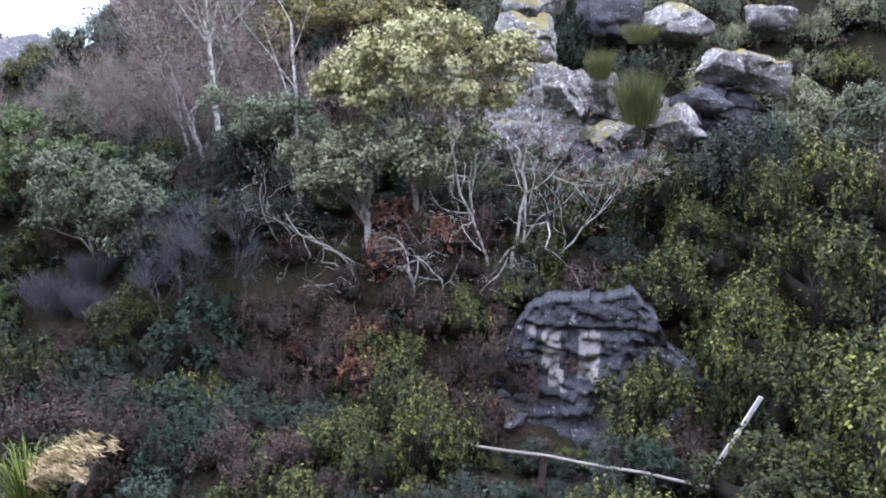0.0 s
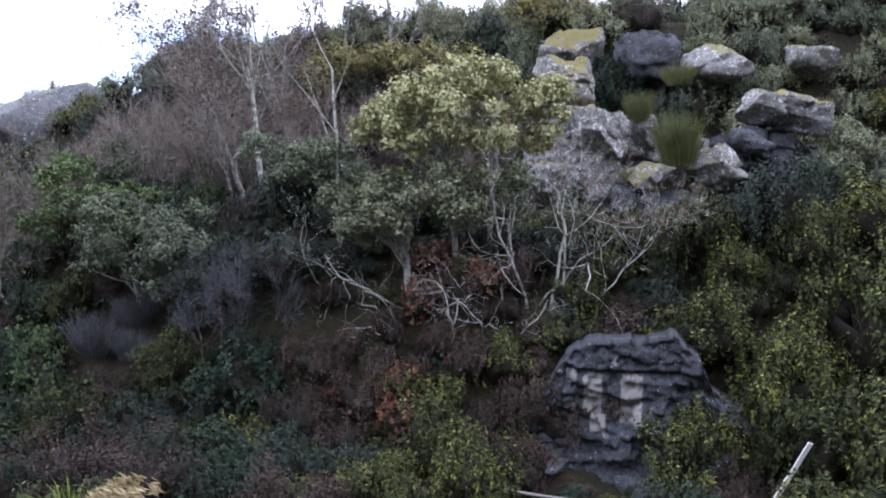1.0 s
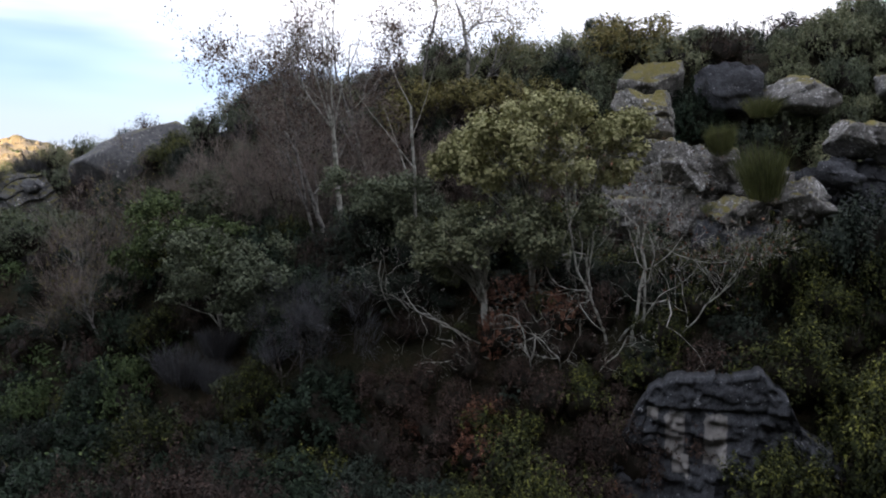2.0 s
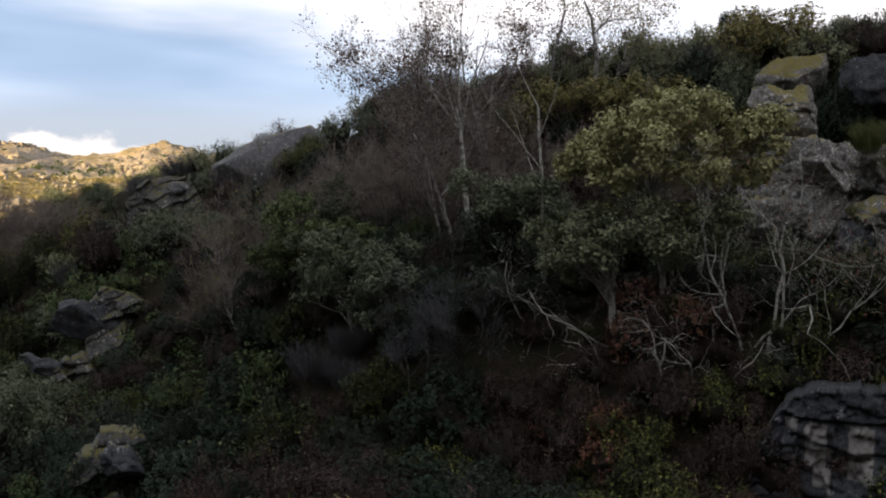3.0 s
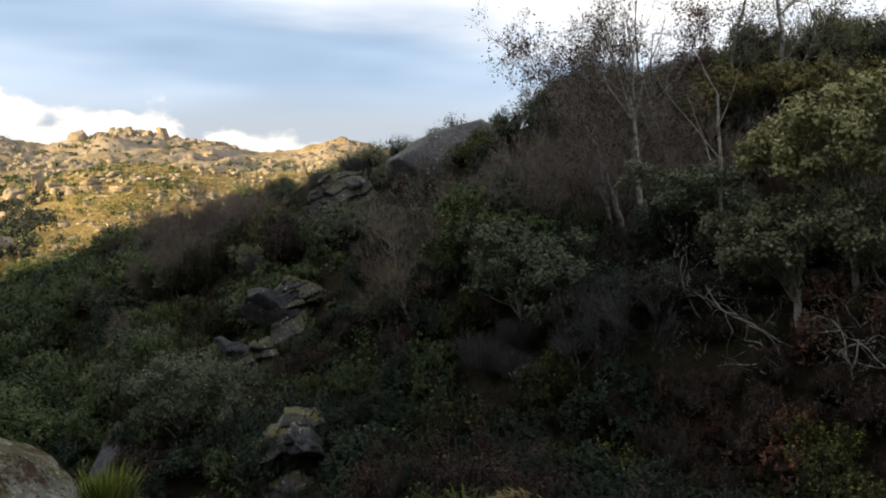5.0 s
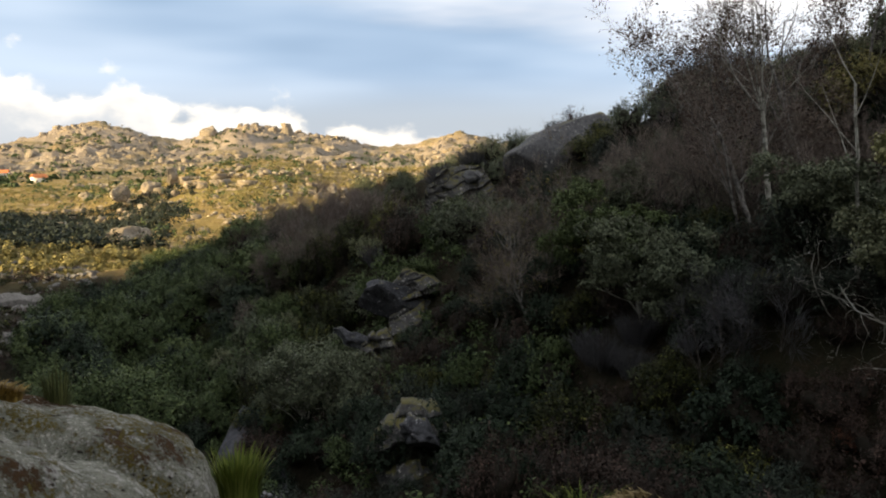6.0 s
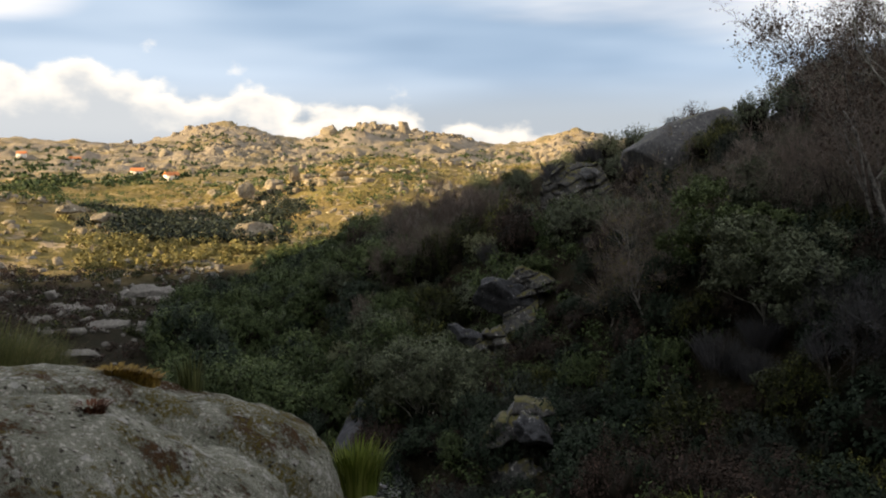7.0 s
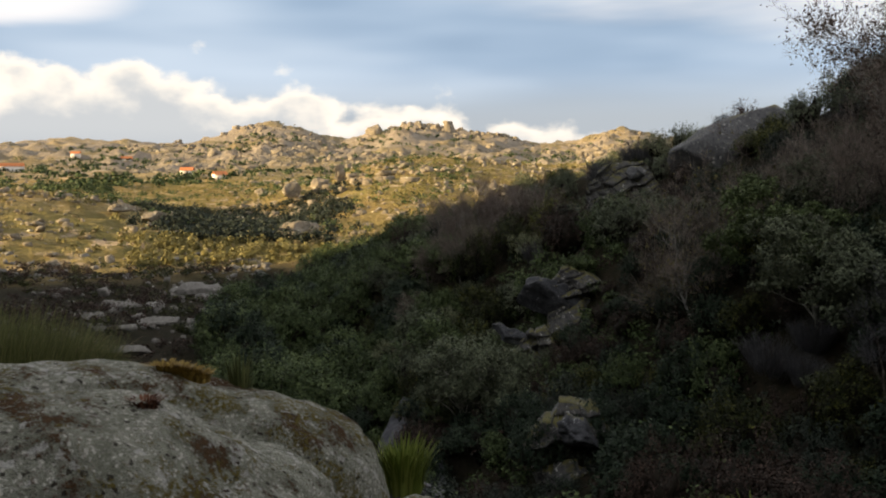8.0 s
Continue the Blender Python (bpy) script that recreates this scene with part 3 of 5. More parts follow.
rock(-46.7, 35.5, -14.0, (1.0, 2.4, 0.35), -12, 20, -30, "wet", "smooth wet granite slab in the stream bed", group=G, boxy=0.4, rough=0.05, smooth=True)
rock(-46.0, 33.5, -13.4, (0.4, 0.5, 0.4), 0, 0, 0, "cliff", "boulder beside the wet slab", group=G)
G = "pale slabs on the valley floor"
MAT["pale"] = rock_mat("pale_granite", (0.10, 0.097, 0.092), (0.20, 0.193, 0.18), (0.30, 0.285, 0.26), 0.3, 0.2, 0.6)
for az, d, h, half in ((-62.2, 92, -13.6, (3.0, 2.6, 1.0)), (-61.0, 88, -13.8, (1.9, 1.6, 0.5)), (-66.5, 84, -13.4, (2.4, 2.0, 0.5)), (-68.6, 78, -13.2, (1.9, 1.6, 0.5)), (-64.4, 76, -13.6, (2.2, 1.8, 0.5)), (-71.0, 96, -13.6, (2.4, 1.8, 0.6)), (-66.0, 62, -13.0, (1.4, 1.2, 0.4)), (-68.5, 52, -12.4, (1.3, 1.1, 0.4))):
    rock(az, d, h, half, az * 7 % 40, 0, 3, "pale", "low pale granite slab among heath", group=G, clear=False, boxy=0.4)

# the boulder beside the viewpoint
m, n = material("lichened_boulder")
p = n.add("ShaderNodeNewGeometry").outputs["Position"]
big, mid = n.noise(p, 3.1, 5.0, 0.6), n.noise(p, 8.0, 6.0, 0.7)
fine, grit = n.noise(p, 45.0, 6.0, 0.75), n.noise(p, 170.0, 3.0, 0.7)


def warped(scale, amount):
    shift = n.add("ShaderNodeVectorMath", {0: n.noise(p, scale, 5.0, 0.7, 1), 3: amount}, operation="SCALE").outputs[0]
    return n.add("ShaderNodeVectorMath", {0: p, 1: shift}, operation="ADD").outputs[0]


c = n.mix(n.ramp(mid, 0.36, 0.62), (0.26, 0.275, 0.215), (0.45, 0.465, 0.385))
c = n.mix(n.math("MULTIPLY", n.ramp(fine, 0.50, 0.58), 0.85), c, (0.528, 0.528, 0.472))
c = n.mix(n.math("MULTIPLY", n.ramp(grit, 0.55, 0.64), 0.75), c, (0.072, 0.069, 0.064))
crust = n.add("ShaderNodeTexVoronoi", {"Vector": warped(16.0, 0.09), "Scale": 15.0}).outputs[0]
c = n.mix(n.math("MULTIPLY", n.ramp(crust, 0.36, 0.31), n.ramp(n.noise(p, 5.0, 5.0, 0.65), 0.50, 0.55)), c, n.mix(grit, (0.544, 0.544, 0.496), (0.750, 0.750, 0.750)))
speck = n.add("ShaderNodeTexVoronoi", {"Vector": warped(50.0, 0.03), "Scale": 42.0}).outputs[0]
c = n.mix(n.math("MULTIPLY", n.ramp(speck, 0.36, 0.28), n.ramp(mid, 0.45, 0.50)), c, (0.736, 0.728, 0.672))
holes = n.add("ShaderNodeTexVoronoi", {"Vector": warped(30.0, 0.05), "Scale": 24.0}).outputs[0]
c = n.mix(n.math("MULTIPLY", n.ramp(holes, 0.30, 0.2), n.ramp(mid, 0.55, 0.47)), c, (0.064, 0.058, 0.048))
dirt = n.math("MULTIPLY", n.ramp(n.math("ADD", big, n.math("MULTIPLY", fine, 0.55)), 0.80, 0.90), n.ramp(fine, 0.36, 0.48))
c = n.mix(dirt, c, n.mix(fine, (0.045, 0.029, 0.016), (0.184, 0.099, 0.045)))
mossy = n.math("MULTIPLY", n.ramp(n.noise(warped(12.0, 0.15), 3.0, 6.0, 0.75), 0.51, 0.58), n.ramp(fine, 0.46, 0.54))
c = n.mix(mossy, c, n.mix(grit, (0.096, 0.080, 0.019), (0.336, 0.272, 0.072)))
relief = n.math("ADD", mid, n.math("ADD", n.math("MULTIPLY", fine, 0.8), n.math("MULTIPLY", grit, 0.35)))
finish(n, c, 0.9, n.math("ADD", relief, n.math("MULTIPLY", n.math("ADD", mossy, dirt), 0.5)), 1.0, 0.07, spec=0.15)
MAT["boulder"] = m
rock(-66.4, 4.35, -1.98, (1.36, 0.85, 1.02), 14, 0, 13, "boulder", "large rounded granite boulder crusted with grey lichen", level=6, name="boulder", clear=False, boxy=0.28, cuts=3, rough=0.06, smooth=True)
rock(-72.0, 3.40, -1.68, (1.30, 0.64, 0.88), 6, 0, 14, "boulder", "lichened granite boulder with moss and rusty stains", level=6, name="boulder", clear=False, boxy=0.30, cuts=3, rough=0.07, smooth=True)
rock(-47.6, 4.0, -1.78, (0.17, 0.20, 0.26), 0, 0, 10, "boulder", "small lichened granite stone beside a boulder", level=4, name="boulder", clear=False, boxy=0.5)


# ---- shrubs ----
def lobes_of(seed, lobes, flat, lobe_r, reach):
    r = np.random.default_rng(seed)
    c = unit(r.normal(size=(lobes, 3))) * r.uniform(0.45, reach, (lobes, 1))
    c[:, 2] = np.abs(c[:, 2]) * flat + 0.28
    return c, r.uniform(0.7, 1.2, lobes) * lobe_r


def bush_mesh(seed, mat, lobes=7, sprigs=110, leaves=9, length=0.085, width=0.040, flat=0.85, upright=0.4, lobe_r=0.36, reach=0.78):
    """A lumpy crown of leafy sprigs, about one metre in radius, standing on z = 0."""
    c, rad = lobes_of(seed, lobes, flat, lobe_r, reach)
    r = np.random.default_rng(seed + 5000)
    pick = r.integers(0, lobes, sprigs)
    way = unit(r.normal(size=(sprigs, 3)) + np.array([0, 0, 0.55]))
    tip = c[pick] + way * (rad[pick] * r.uniform(0.86, 1.16, sprigs))[:, None]
    tip[:, 2] = np.maximum(tip[:, 2], 0.03)
    grow = unit(way + np.array([0, 0, upright]) * 2 + r.normal(size=way.shape) * 0.25)
    k = np.repeat(np.arange(sprigs), leaves)
    n = len(k)
    base = tip[k] + grow[k] * (r.uniform(-0.10, 0.12, n))[:, None] + r.normal(size=(n, 3)) * 0.024
    face = unit(way[k] + np.array([0, 0, 0.5]) + r.normal(size=(n, 3)) * 0.4)
    along = unit(np.cross(face, r.normal(size=(n, 3))))
    side = np.cross(face, along)
    s = r.uniform(0.6, 1.35, n)
    return mesh_of("foliage", *quads(base, along, side, length * s, width * s), mat)


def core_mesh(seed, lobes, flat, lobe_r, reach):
    """A dark ragged mass added well under the leafy lobes to stand for the crown's inner shade."""
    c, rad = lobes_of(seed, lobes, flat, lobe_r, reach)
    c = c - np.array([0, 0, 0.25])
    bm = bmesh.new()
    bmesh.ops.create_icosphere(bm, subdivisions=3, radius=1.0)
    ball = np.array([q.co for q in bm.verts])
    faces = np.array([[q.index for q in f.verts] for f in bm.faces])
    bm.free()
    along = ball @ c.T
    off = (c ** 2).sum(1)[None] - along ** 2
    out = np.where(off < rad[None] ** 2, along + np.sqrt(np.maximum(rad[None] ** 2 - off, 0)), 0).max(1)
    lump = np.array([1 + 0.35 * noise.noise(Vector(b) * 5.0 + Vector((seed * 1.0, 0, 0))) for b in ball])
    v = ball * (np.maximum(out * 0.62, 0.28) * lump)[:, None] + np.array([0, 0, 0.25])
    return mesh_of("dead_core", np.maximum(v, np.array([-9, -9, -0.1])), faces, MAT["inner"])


def stem_mesh(seed, mat, count=9, thick=0.022):
    """Woody stems with a tangle of dead inner twigs."""
    r = np.random.default_rng(seed)
    # Loose inner quads serve as twigs, and are added to stop light passing.
    inner = unit(r.normal(size=(70, 3))) * r.uniform(0.1, 0.52, (70, 1)) * np.array([1, 1, 0.75]) + np.array([0, 0, 0.40])
    along = unit(r.normal(size=(70, 3)))
    bits = [quads(inner, along, unit(np.cross(along, r.normal(size=(70, 3)))), r.uniform(0.10, 0.16, 70), r.uniform(0.02, 0.04, 70))]
    for i in range(count):
        a = r.uniform(0, 2 * np.pi)
        end = np.array([math.cos(a) * r.uniform(0.2, 0.6), math.sin(a) * r.uniform(0.2, 0.6), r.uniform(0.45, 0.95)])
        t = np.linspace(0, 1, 4)[:, None]
        pts = end * t + np.array([0, 0, 0.12]) * np.sin(t * 3.14) + r.normal(size=(4, 3)) * 0.03 * t
        pts[0, 2] = -0.12
        bits.append(tube(pts, np.linspace(thick, thick * 0.35, 4), 4))
    return mesh_of("wood", *join(bits), mat)


def wand_mesh(seed, mat, wands=420, length=0.9, width=0.016, lean=0.45):
    """Upright whippy shoots, as on broom and bare heath: narrow bent strips."""
    r = np.random.default_rng(seed)
    a, q = r.uniform(0, 2 * np.pi, wands), np.sqrt(r.uniform(0, 1, wands))
    root = np.stack([np.cos(a) * q * 0.45, np.sin(a) * q * 0.45, np.zeros(wands)], 1)
    way = unit(np.stack([np.cos(a) * q * lean, np.sin(a) * q * lean, np.ones(wands)], 1) + r.normal(size=(wands, 3)) * 0.16)
    ln = length * r.uniform(0.55, 1.1, wands)
    side = unit(np.cross(way, r.normal(size=(wands, 3)))) * width / 2
    p0 = root + way * (ln * r.uniform(0.0, 0.45, wands))[:, None]
    p1 = root + way * (ln * 0.75)[:, None] + r.normal(size=(wands, 3)) * 0.04
    p2 = root + way * ln[:, None] + np.stack([np.cos(a) * q, np.sin(a) * q, -0.3 * q], 1) * 0.16 * length + r.normal(size=(wands, 3)) * 0.05
    v = np.concatenate([np.stack([p0 - side, p0 + side, p1 + side, p1 - side], 1), np.stack([p1 - side, p1 + side, p2 + side * 0.3, p2 - side * 0.3], 1)], 1)
    f = (np.arange(wands)[:, None, None] * 8 + np.array([[0, 1, 2, 3], [4, 5, 6, 7]])[None]).reshape(-1, 4)
    return mesh_of("foliage", v.reshape(-1, 3), f, mat)


KINDS = {
    "gorse": dict(name="gorse_bush", category="gorse", label="dense gorse bush with yellow-green spiny tips", sprigs=130, leaves=9, length=0.115, width=0.058, upright=0.9),
    "heath": dict(name="heath_bush", category="shrub", label="dark green tree heath bush on the slope", sprigs=120, leaves=9, length=0.101, width=0.054, upright=0.5),
    "heather": dict(name="heather_bush", category="heather", label="reddish brown faded heather bush", sprigs=120, leaves=8, length=0.095, width=0.044, upright=0.8),
    "bracken": dict(name="bracken_clump", category="bracken", label="rusty clump of dead bracken fronds", sprigs=80, leaves=11, length=0.121, width=0.054, upright=0.2, flat=0.7),
    "holly": dict(name="evergreen_shrub", category="shrub", label="deep green glossy-leaved evergreen shrub", sprigs=120, leaves=9, length=0.108, width=0.076, upright=0.1),
    "olive": dict(name="willow_shrub", category="shrub", label="grey-green leafy willow shrub", sprigs=120, leaves=9, length=0.115, width=0.058, upright=0.3),
    "scrub": dict(name="scrub_bush", category="shrub", label="rounded green scrub bush in the shaded valley", sprigs=150, leaves=9, length=0.115, width=0.068, upright=0.2),
    "paleleaf": dict(name="autumn_shrub", category="shrub", label="pale olive shrub thinning in autumn", sprigs=120, leaves=9, length=0.115, width=0.058, upright=0.3),
}
PROTO = {}
for i, (kind, spec) in enumerate(KINDS.items()):
    shape = {k: v for k, v in spec.items() if k in ("sprigs", "leaves", "length", "width", "upright", "flat")}
    shape["sprigs"], shape["length"], shape["width"] = int(shape["sprigs"] * 2.6), shape["length"] * 0.74, shape["width"] * 0.74
    large = dict(shape, sprigs=int(shape["sprigs"] * 2.0), length=shape["length"] * 0.74, width=shape["width"] * 0.78, lobe_r=0.25, reach=0.92)
    for j in range(8):
        form, lobes = (shape, 9 + 2 * j) if j < 4 else (large, 20 + 3 * (j - 4))
        ob = empty(spec["name"], pose(0, 0, -400), spec["label"], spec["category"], spec["name"].replace("_", " ") + "s on the slopes")
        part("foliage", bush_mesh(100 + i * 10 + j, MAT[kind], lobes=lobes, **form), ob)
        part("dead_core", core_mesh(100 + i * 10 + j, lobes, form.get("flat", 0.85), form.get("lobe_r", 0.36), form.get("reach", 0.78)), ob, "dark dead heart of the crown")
        part("wood", stem_mesh(500 + i * 10 + j, MAT["bark"], 9, 0.022 if j < 4 else 0.016), ob, "dark woody stems")
        PROTO[kind, j] = ob
for kind, name, label, kw in (("broom", "broom_bush", "upright pale green broom bush with whippy shoots", dict(wands=1300, width=0.009)),
                              ("grey", "bare_shrub", "leafless grey twiggy shrub", dict(wands=1100, width=0.009, lean=0.7))):
    for j in range(2):
        ob = empty(name, pose(0, 0, -400), label, "shrub", name.replace("_", " ") + "s on the slopes")
        part("foliage", wand_mesh(40 + j, MAT[kind], **kw), ob)
        part("wood", stem_mesh(60 + j, MAT["bark"]), ob, "woody stems")
        PROTO[kind, j] = ob
USED = set()
TALLY = {}


def plant(kind, az, d, size, tall=1.0, sink=0.08, most=340, h=None):
    """A shrub at that bearing and distance, on the ground or on a rock at height h over the eye; size: its radius."""
    x, y = d * math.sin(radians(az)), d * math.cos(radians(az))
    z = ground_at(x, y) if h is None else h + EYE
    if TALLY.get(kind, 0) >= most:
        kind = min(("heath", "holly", "heather", "gorse"), key=lambda q: TALLY.get(q, 0))
    TALLY[kind] = TALLY.get(kind, 0) + 1
    if (kind, 2) in PROTO:
        j = int(rng.integers(0, 4)) + (4 if size > 1.15 else 0)
    else:
        j = int(rng.integers(0, 2))
    src = PROTO[kind, j]
    if (kind, j) in USED:
        ob = copy_thing(src, pose(0, 0, 0))
    else:
        ob = src
        USED.add((kind, j))
    ob.matrix_basis = pose(x, y, z - sink * size, rng.uniform(-10, 10), rng.uniform(-10, 10), rng.uniform(0, 360)) @ Matrix.Diagonal((size * rng.uniform(0.85, 1.15), size, size * tall, 1))
    return ob


def patch(az, d):
    return noise.noise(Vector((d * math.sin(radians(az)) / 6.5, d * math.cos(radians(az)) / 6.5, 0.4))), noise.noise(Vector((d * math.sin(radians(az)) / 3.5, d * math.cos(radians(az)) / 3.5, 9.1)))


def kind_for(az, d):
    u, v = patch(az, d)
    roll = rng.uniform()
    if az > 13 and d < 31:
        names, odds = ("heath", "gorse", "heather", "holly"), (0.34, 0.40, 0.10, 0.16)
    # Kinds picked by tone to stand for light: paler on the open spur, darker nearer.
    elif az < -29 and d > 44:
        names, odds = ("scrub", "heather", "olive", "gorse", "paleleaf", "grey", "heath"), (0.28, 0.14, 0.16, 0.14, 0.10, 0.08, 0.10)
    elif az < -26:
        names, odds = ("heath", "holly", "heather", "scrub", "gorse"), (0.36, 0.26, 0.16, 0.12, 0.10)
    elif az > 13 and d > 39:
        names, odds = ("paleleaf", "olive", "gorse", "heather", "heath"), (0.46, 0.24, 0.12, 0.10, 0.08)
    elif 7 < az and d < 35:
        names, odds = ("heather", "gorse", "heath", "bracken"), (0.42, 0.18, 0.25, 0.15)
    elif -13 < az < 5 and d < 29:
        names, odds = ("bracken", "heather", "gorse", "heath"), (0.20, 0.26, 0.22, 0.32)
    elif az > -28 and d < 31:
        names, odds = ("heath", "gorse", "holly", "heather", "olive"), (0.40, 0.12, 0.28, 0.14, 0.06)
    elif d > 46 and az > -24:
        names, odds = ("heath", "heather", "olive", "paleleaf", "holly", "grey"), (0.14, 0.14, 0.28, 0.26, 0.06, 0.12)
    else:
        names, odds = ("heath", "holly", "gorse", "heather", "olive", "grey"), (0.28, 0.18, 0.12, 0.14, 0.22, 0.06)
    cum, s = np.cumsum(odds), (roll * 0.45 + (u * 0.9 + v * 0.5 + 0.5) * 0.55)
    return names[int(np.searchsorted(cum, min(max(s, 0.0), 0.999) * cum[-1]))]


def shielded(az, d, top):
    """True where a crown of that height over the eye would stand in front of a bare rock face."""
    for a, half, rd, low in SHIELD:
        if abs(az - a) < half and rd - 5.5 < d < rd + 0.4 and math.atan2(top, d) > math.atan2(low, rd):
            return True
    return False


TAKEN = []


def scatter(count, a0, a1, d0, d1, s0, s1, gap):
    tries = made = 0
    while made < count and tries < count * 14:
        tries += 1
        az, d = rng.uniform(a0, a1), math.sqrt(rng.uniform(d0 * d0, d1 * d1))
        size = rng.uniform(s0, s1)
        x, y = d * math.sin(radians(az)), d * math.cos(radians(az))
        if any((x - p) ** 2 + (y - q) ** 2 < (gap * (size + s)) ** 2 for p, q, s in TAKEN):
            continue
        if shielded(az, d, ground_at(x, y) - EYE + size * 1.1):
            size *= 0.42
            if rng.uniform() < 0.25 or shielded(az, d, ground_at(x, y) - EYE + size * 0.9):
                continue
        TAKEN.append((x, y, size))
        plant(kind_for(az, d), az, d, size, rng.uniform(0.9, 1.65) if size > 0.6 else 0.9)
        made += 1


scatter(30, 13.5, 30, 20, 31, 1.5, 2.1, 0.62)
scatter(30, -29, -11, 18.5, 30, 1.3, 1.9, 0.66)
scatter(14, -10, 6, 19.5, 26, 1.0, 1.4, 0.66)
scatter(90, 12, 30, 17, 32, 0.7, 1.3, 0.50)
scatter(240, -29, 13, 17, 31, 0.55, 1.1, 0.50)
scatter(230, -26, 30, 30, 40, 0.8, 1.45, 0.48)
scatter(230, -26, 30, 40, 60, 1.1, 1.8, 0.46)
scatter(190, -48, -26, 22, 46, 0.8, 1.6, 0.48)
scatter(220, -50, -25, 46, 96, 1.1, 2.2, 0.46)
scatter(40, 0, 24, 17.4, 20.0, 0.32, 0.5, 0.3)
# rounded scrub filling the shaded valley
for _ in range(210):
    az = rng.uniform(-61, -44)
    d = math.sqrt(rng.uniform(44 ** 2, min(116, 78 + (az + 61) * 3.5) ** 2))
    plant("scrub" if rng.uniform() < 0.72 else "holly", az, d, rng.uniform(1.3, 2.9), rng.uniform(1.0, 1.35), most=999)
for _ in range(70):
    az, d = rng.uniform(-64, -44), math.sqrt(rng.uniform(14 ** 2, 44 ** 2))
    plant(("heath", "holly", "heather", "scrub")[int(rng.integers(0, 4))], az, d, rng.uniform(0.8, 1.6), 1.0, most=999)


# ---- trees ----
def grow(r, start, way, length, radius, depth, bits, tips, rise=0.15, wobble=0.22, kids=(3, 5), sides=5, fan=0.75, first=None):
    """A limb that wanders, thins and forks; tips collects the ends of the last limbs."""
    k = 6 if depth > 0 else 4
    pts, p, d = [np.array(start, float)], np.array(start, float), unit(np.array(way, float))
    for _ in range(k):
        d = unit(d + r.normal(size=3) * wobble + np.array([0, 0, rise if first is None else first]))
        p = p + d * length / k
        pts.append(p)
    bits.append(tube(pts, np.linspace(radius, radius * (0.45 if depth else 0.3), k + 1), sides if depth > 1 else 4 if depth else 3))
    if depth == 0:
        tips.append((pts[-1], d))
        tips.append((pts[-2], d))
        return
    for i in range(int(r.integers(*kids)) + 1):
        f = r.uniform(0.30, 0.95) if i else 1.0
        at = min(int(f * k), k)
        side = unit(unit(pts[at] - pts[at - 1]) * 0.9 + r.normal(size=3) * fan)
        grow(r, pts[at], side, length * r.uniform(0.42, 0.68), radius * (1 - 0.5 * f) * 0.55, depth - 1, bits, tips, rise, wobble, kids, sides, fan)


def twig_spray(r, tips, each, length, width):
    p = np.array([t[0] for t in tips])
    d = np.array([t[1] for t in tips])
    k = np.repeat(np.arange(len(tips)), each)
    along = unit(d[k] + r.normal(size=(len(k), 3)) * 0.55 + np.array([0, 0, 0.15]))
    ln = length * r.uniform(0.5, 1.2, len(k))
    mid = p[k] + along * (ln / 2)[:, None] + r.normal(size=(len(k), 3)) * 0.06
    side = unit(np.cross(along, r.normal(size=(len(k), 3))))
    return quads(mid, along, side, ln, np.full(len(k), width))


def leaf_spray(r, tips, each, spread, length, width):
    p = np.array([t[0] for t in tips])
    k = np.repeat(np.arange(len(tips)), each)
    n = len(k)
    along = unit(r.normal(size=(n, 3)))
    side = unit(np.cross(along, r.normal(size=(n, 3))))
    s = r.uniform(0.6, 1.3, n)
    return quads(p[k] + r.normal(size=(n, 3)) * spread, along, side, length * s, width * s)


def base_at(az, d, sink=0.15):
    x, y = d * math.sin(radians(az)), d * math.cos(radians(az))
    return pose(x, y, ground_at(x, y) - sink, 0, 0, -az)


def bare_tree(name, az, d, label, stems, bark="birch", depth=3, twig="twig", sprays=6, twig_len=0.55, twig_w=0.012, leaf=None, leaves=0, leaf_size=(0.09, 0.05), seed=1, rise=0.12, kids=(3, 5), wobble=0.2, spread=0.22, fan=0.55, first=None):
    """A tree of one or more stems: each (x, y, lean_x, lean_y, length, radius)."""
    r = np.random.default_rng(seed)
    ob = empty(name, base_at(az, d), label, "tree")
    bits, tips = [], []
    for x, y, lx, ly, ln, rad in stems:
        grow(r, (x, y, -0.1), (lx, ly, 1.0), ln, rad, depth, bits, tips, rise, wobble, kids, 7, fan, first)
    part("trunk", mesh_of("trunk", *join(bits), MAT[bark], True), ob)
    if sprays:
        part("twig_haze", mesh_of("twig_haze", *twig_spray(r, tips, sprays, twig_len, twig_w), MAT[twig]), ob, "fine bare twigs")["kind"] = "stuff"
    if leaf:
        part("crown", mesh_of("crown", *leaf_spray(r, tips, leaves, spread, *leaf_size), MAT[leaf]), ob)
    return ob


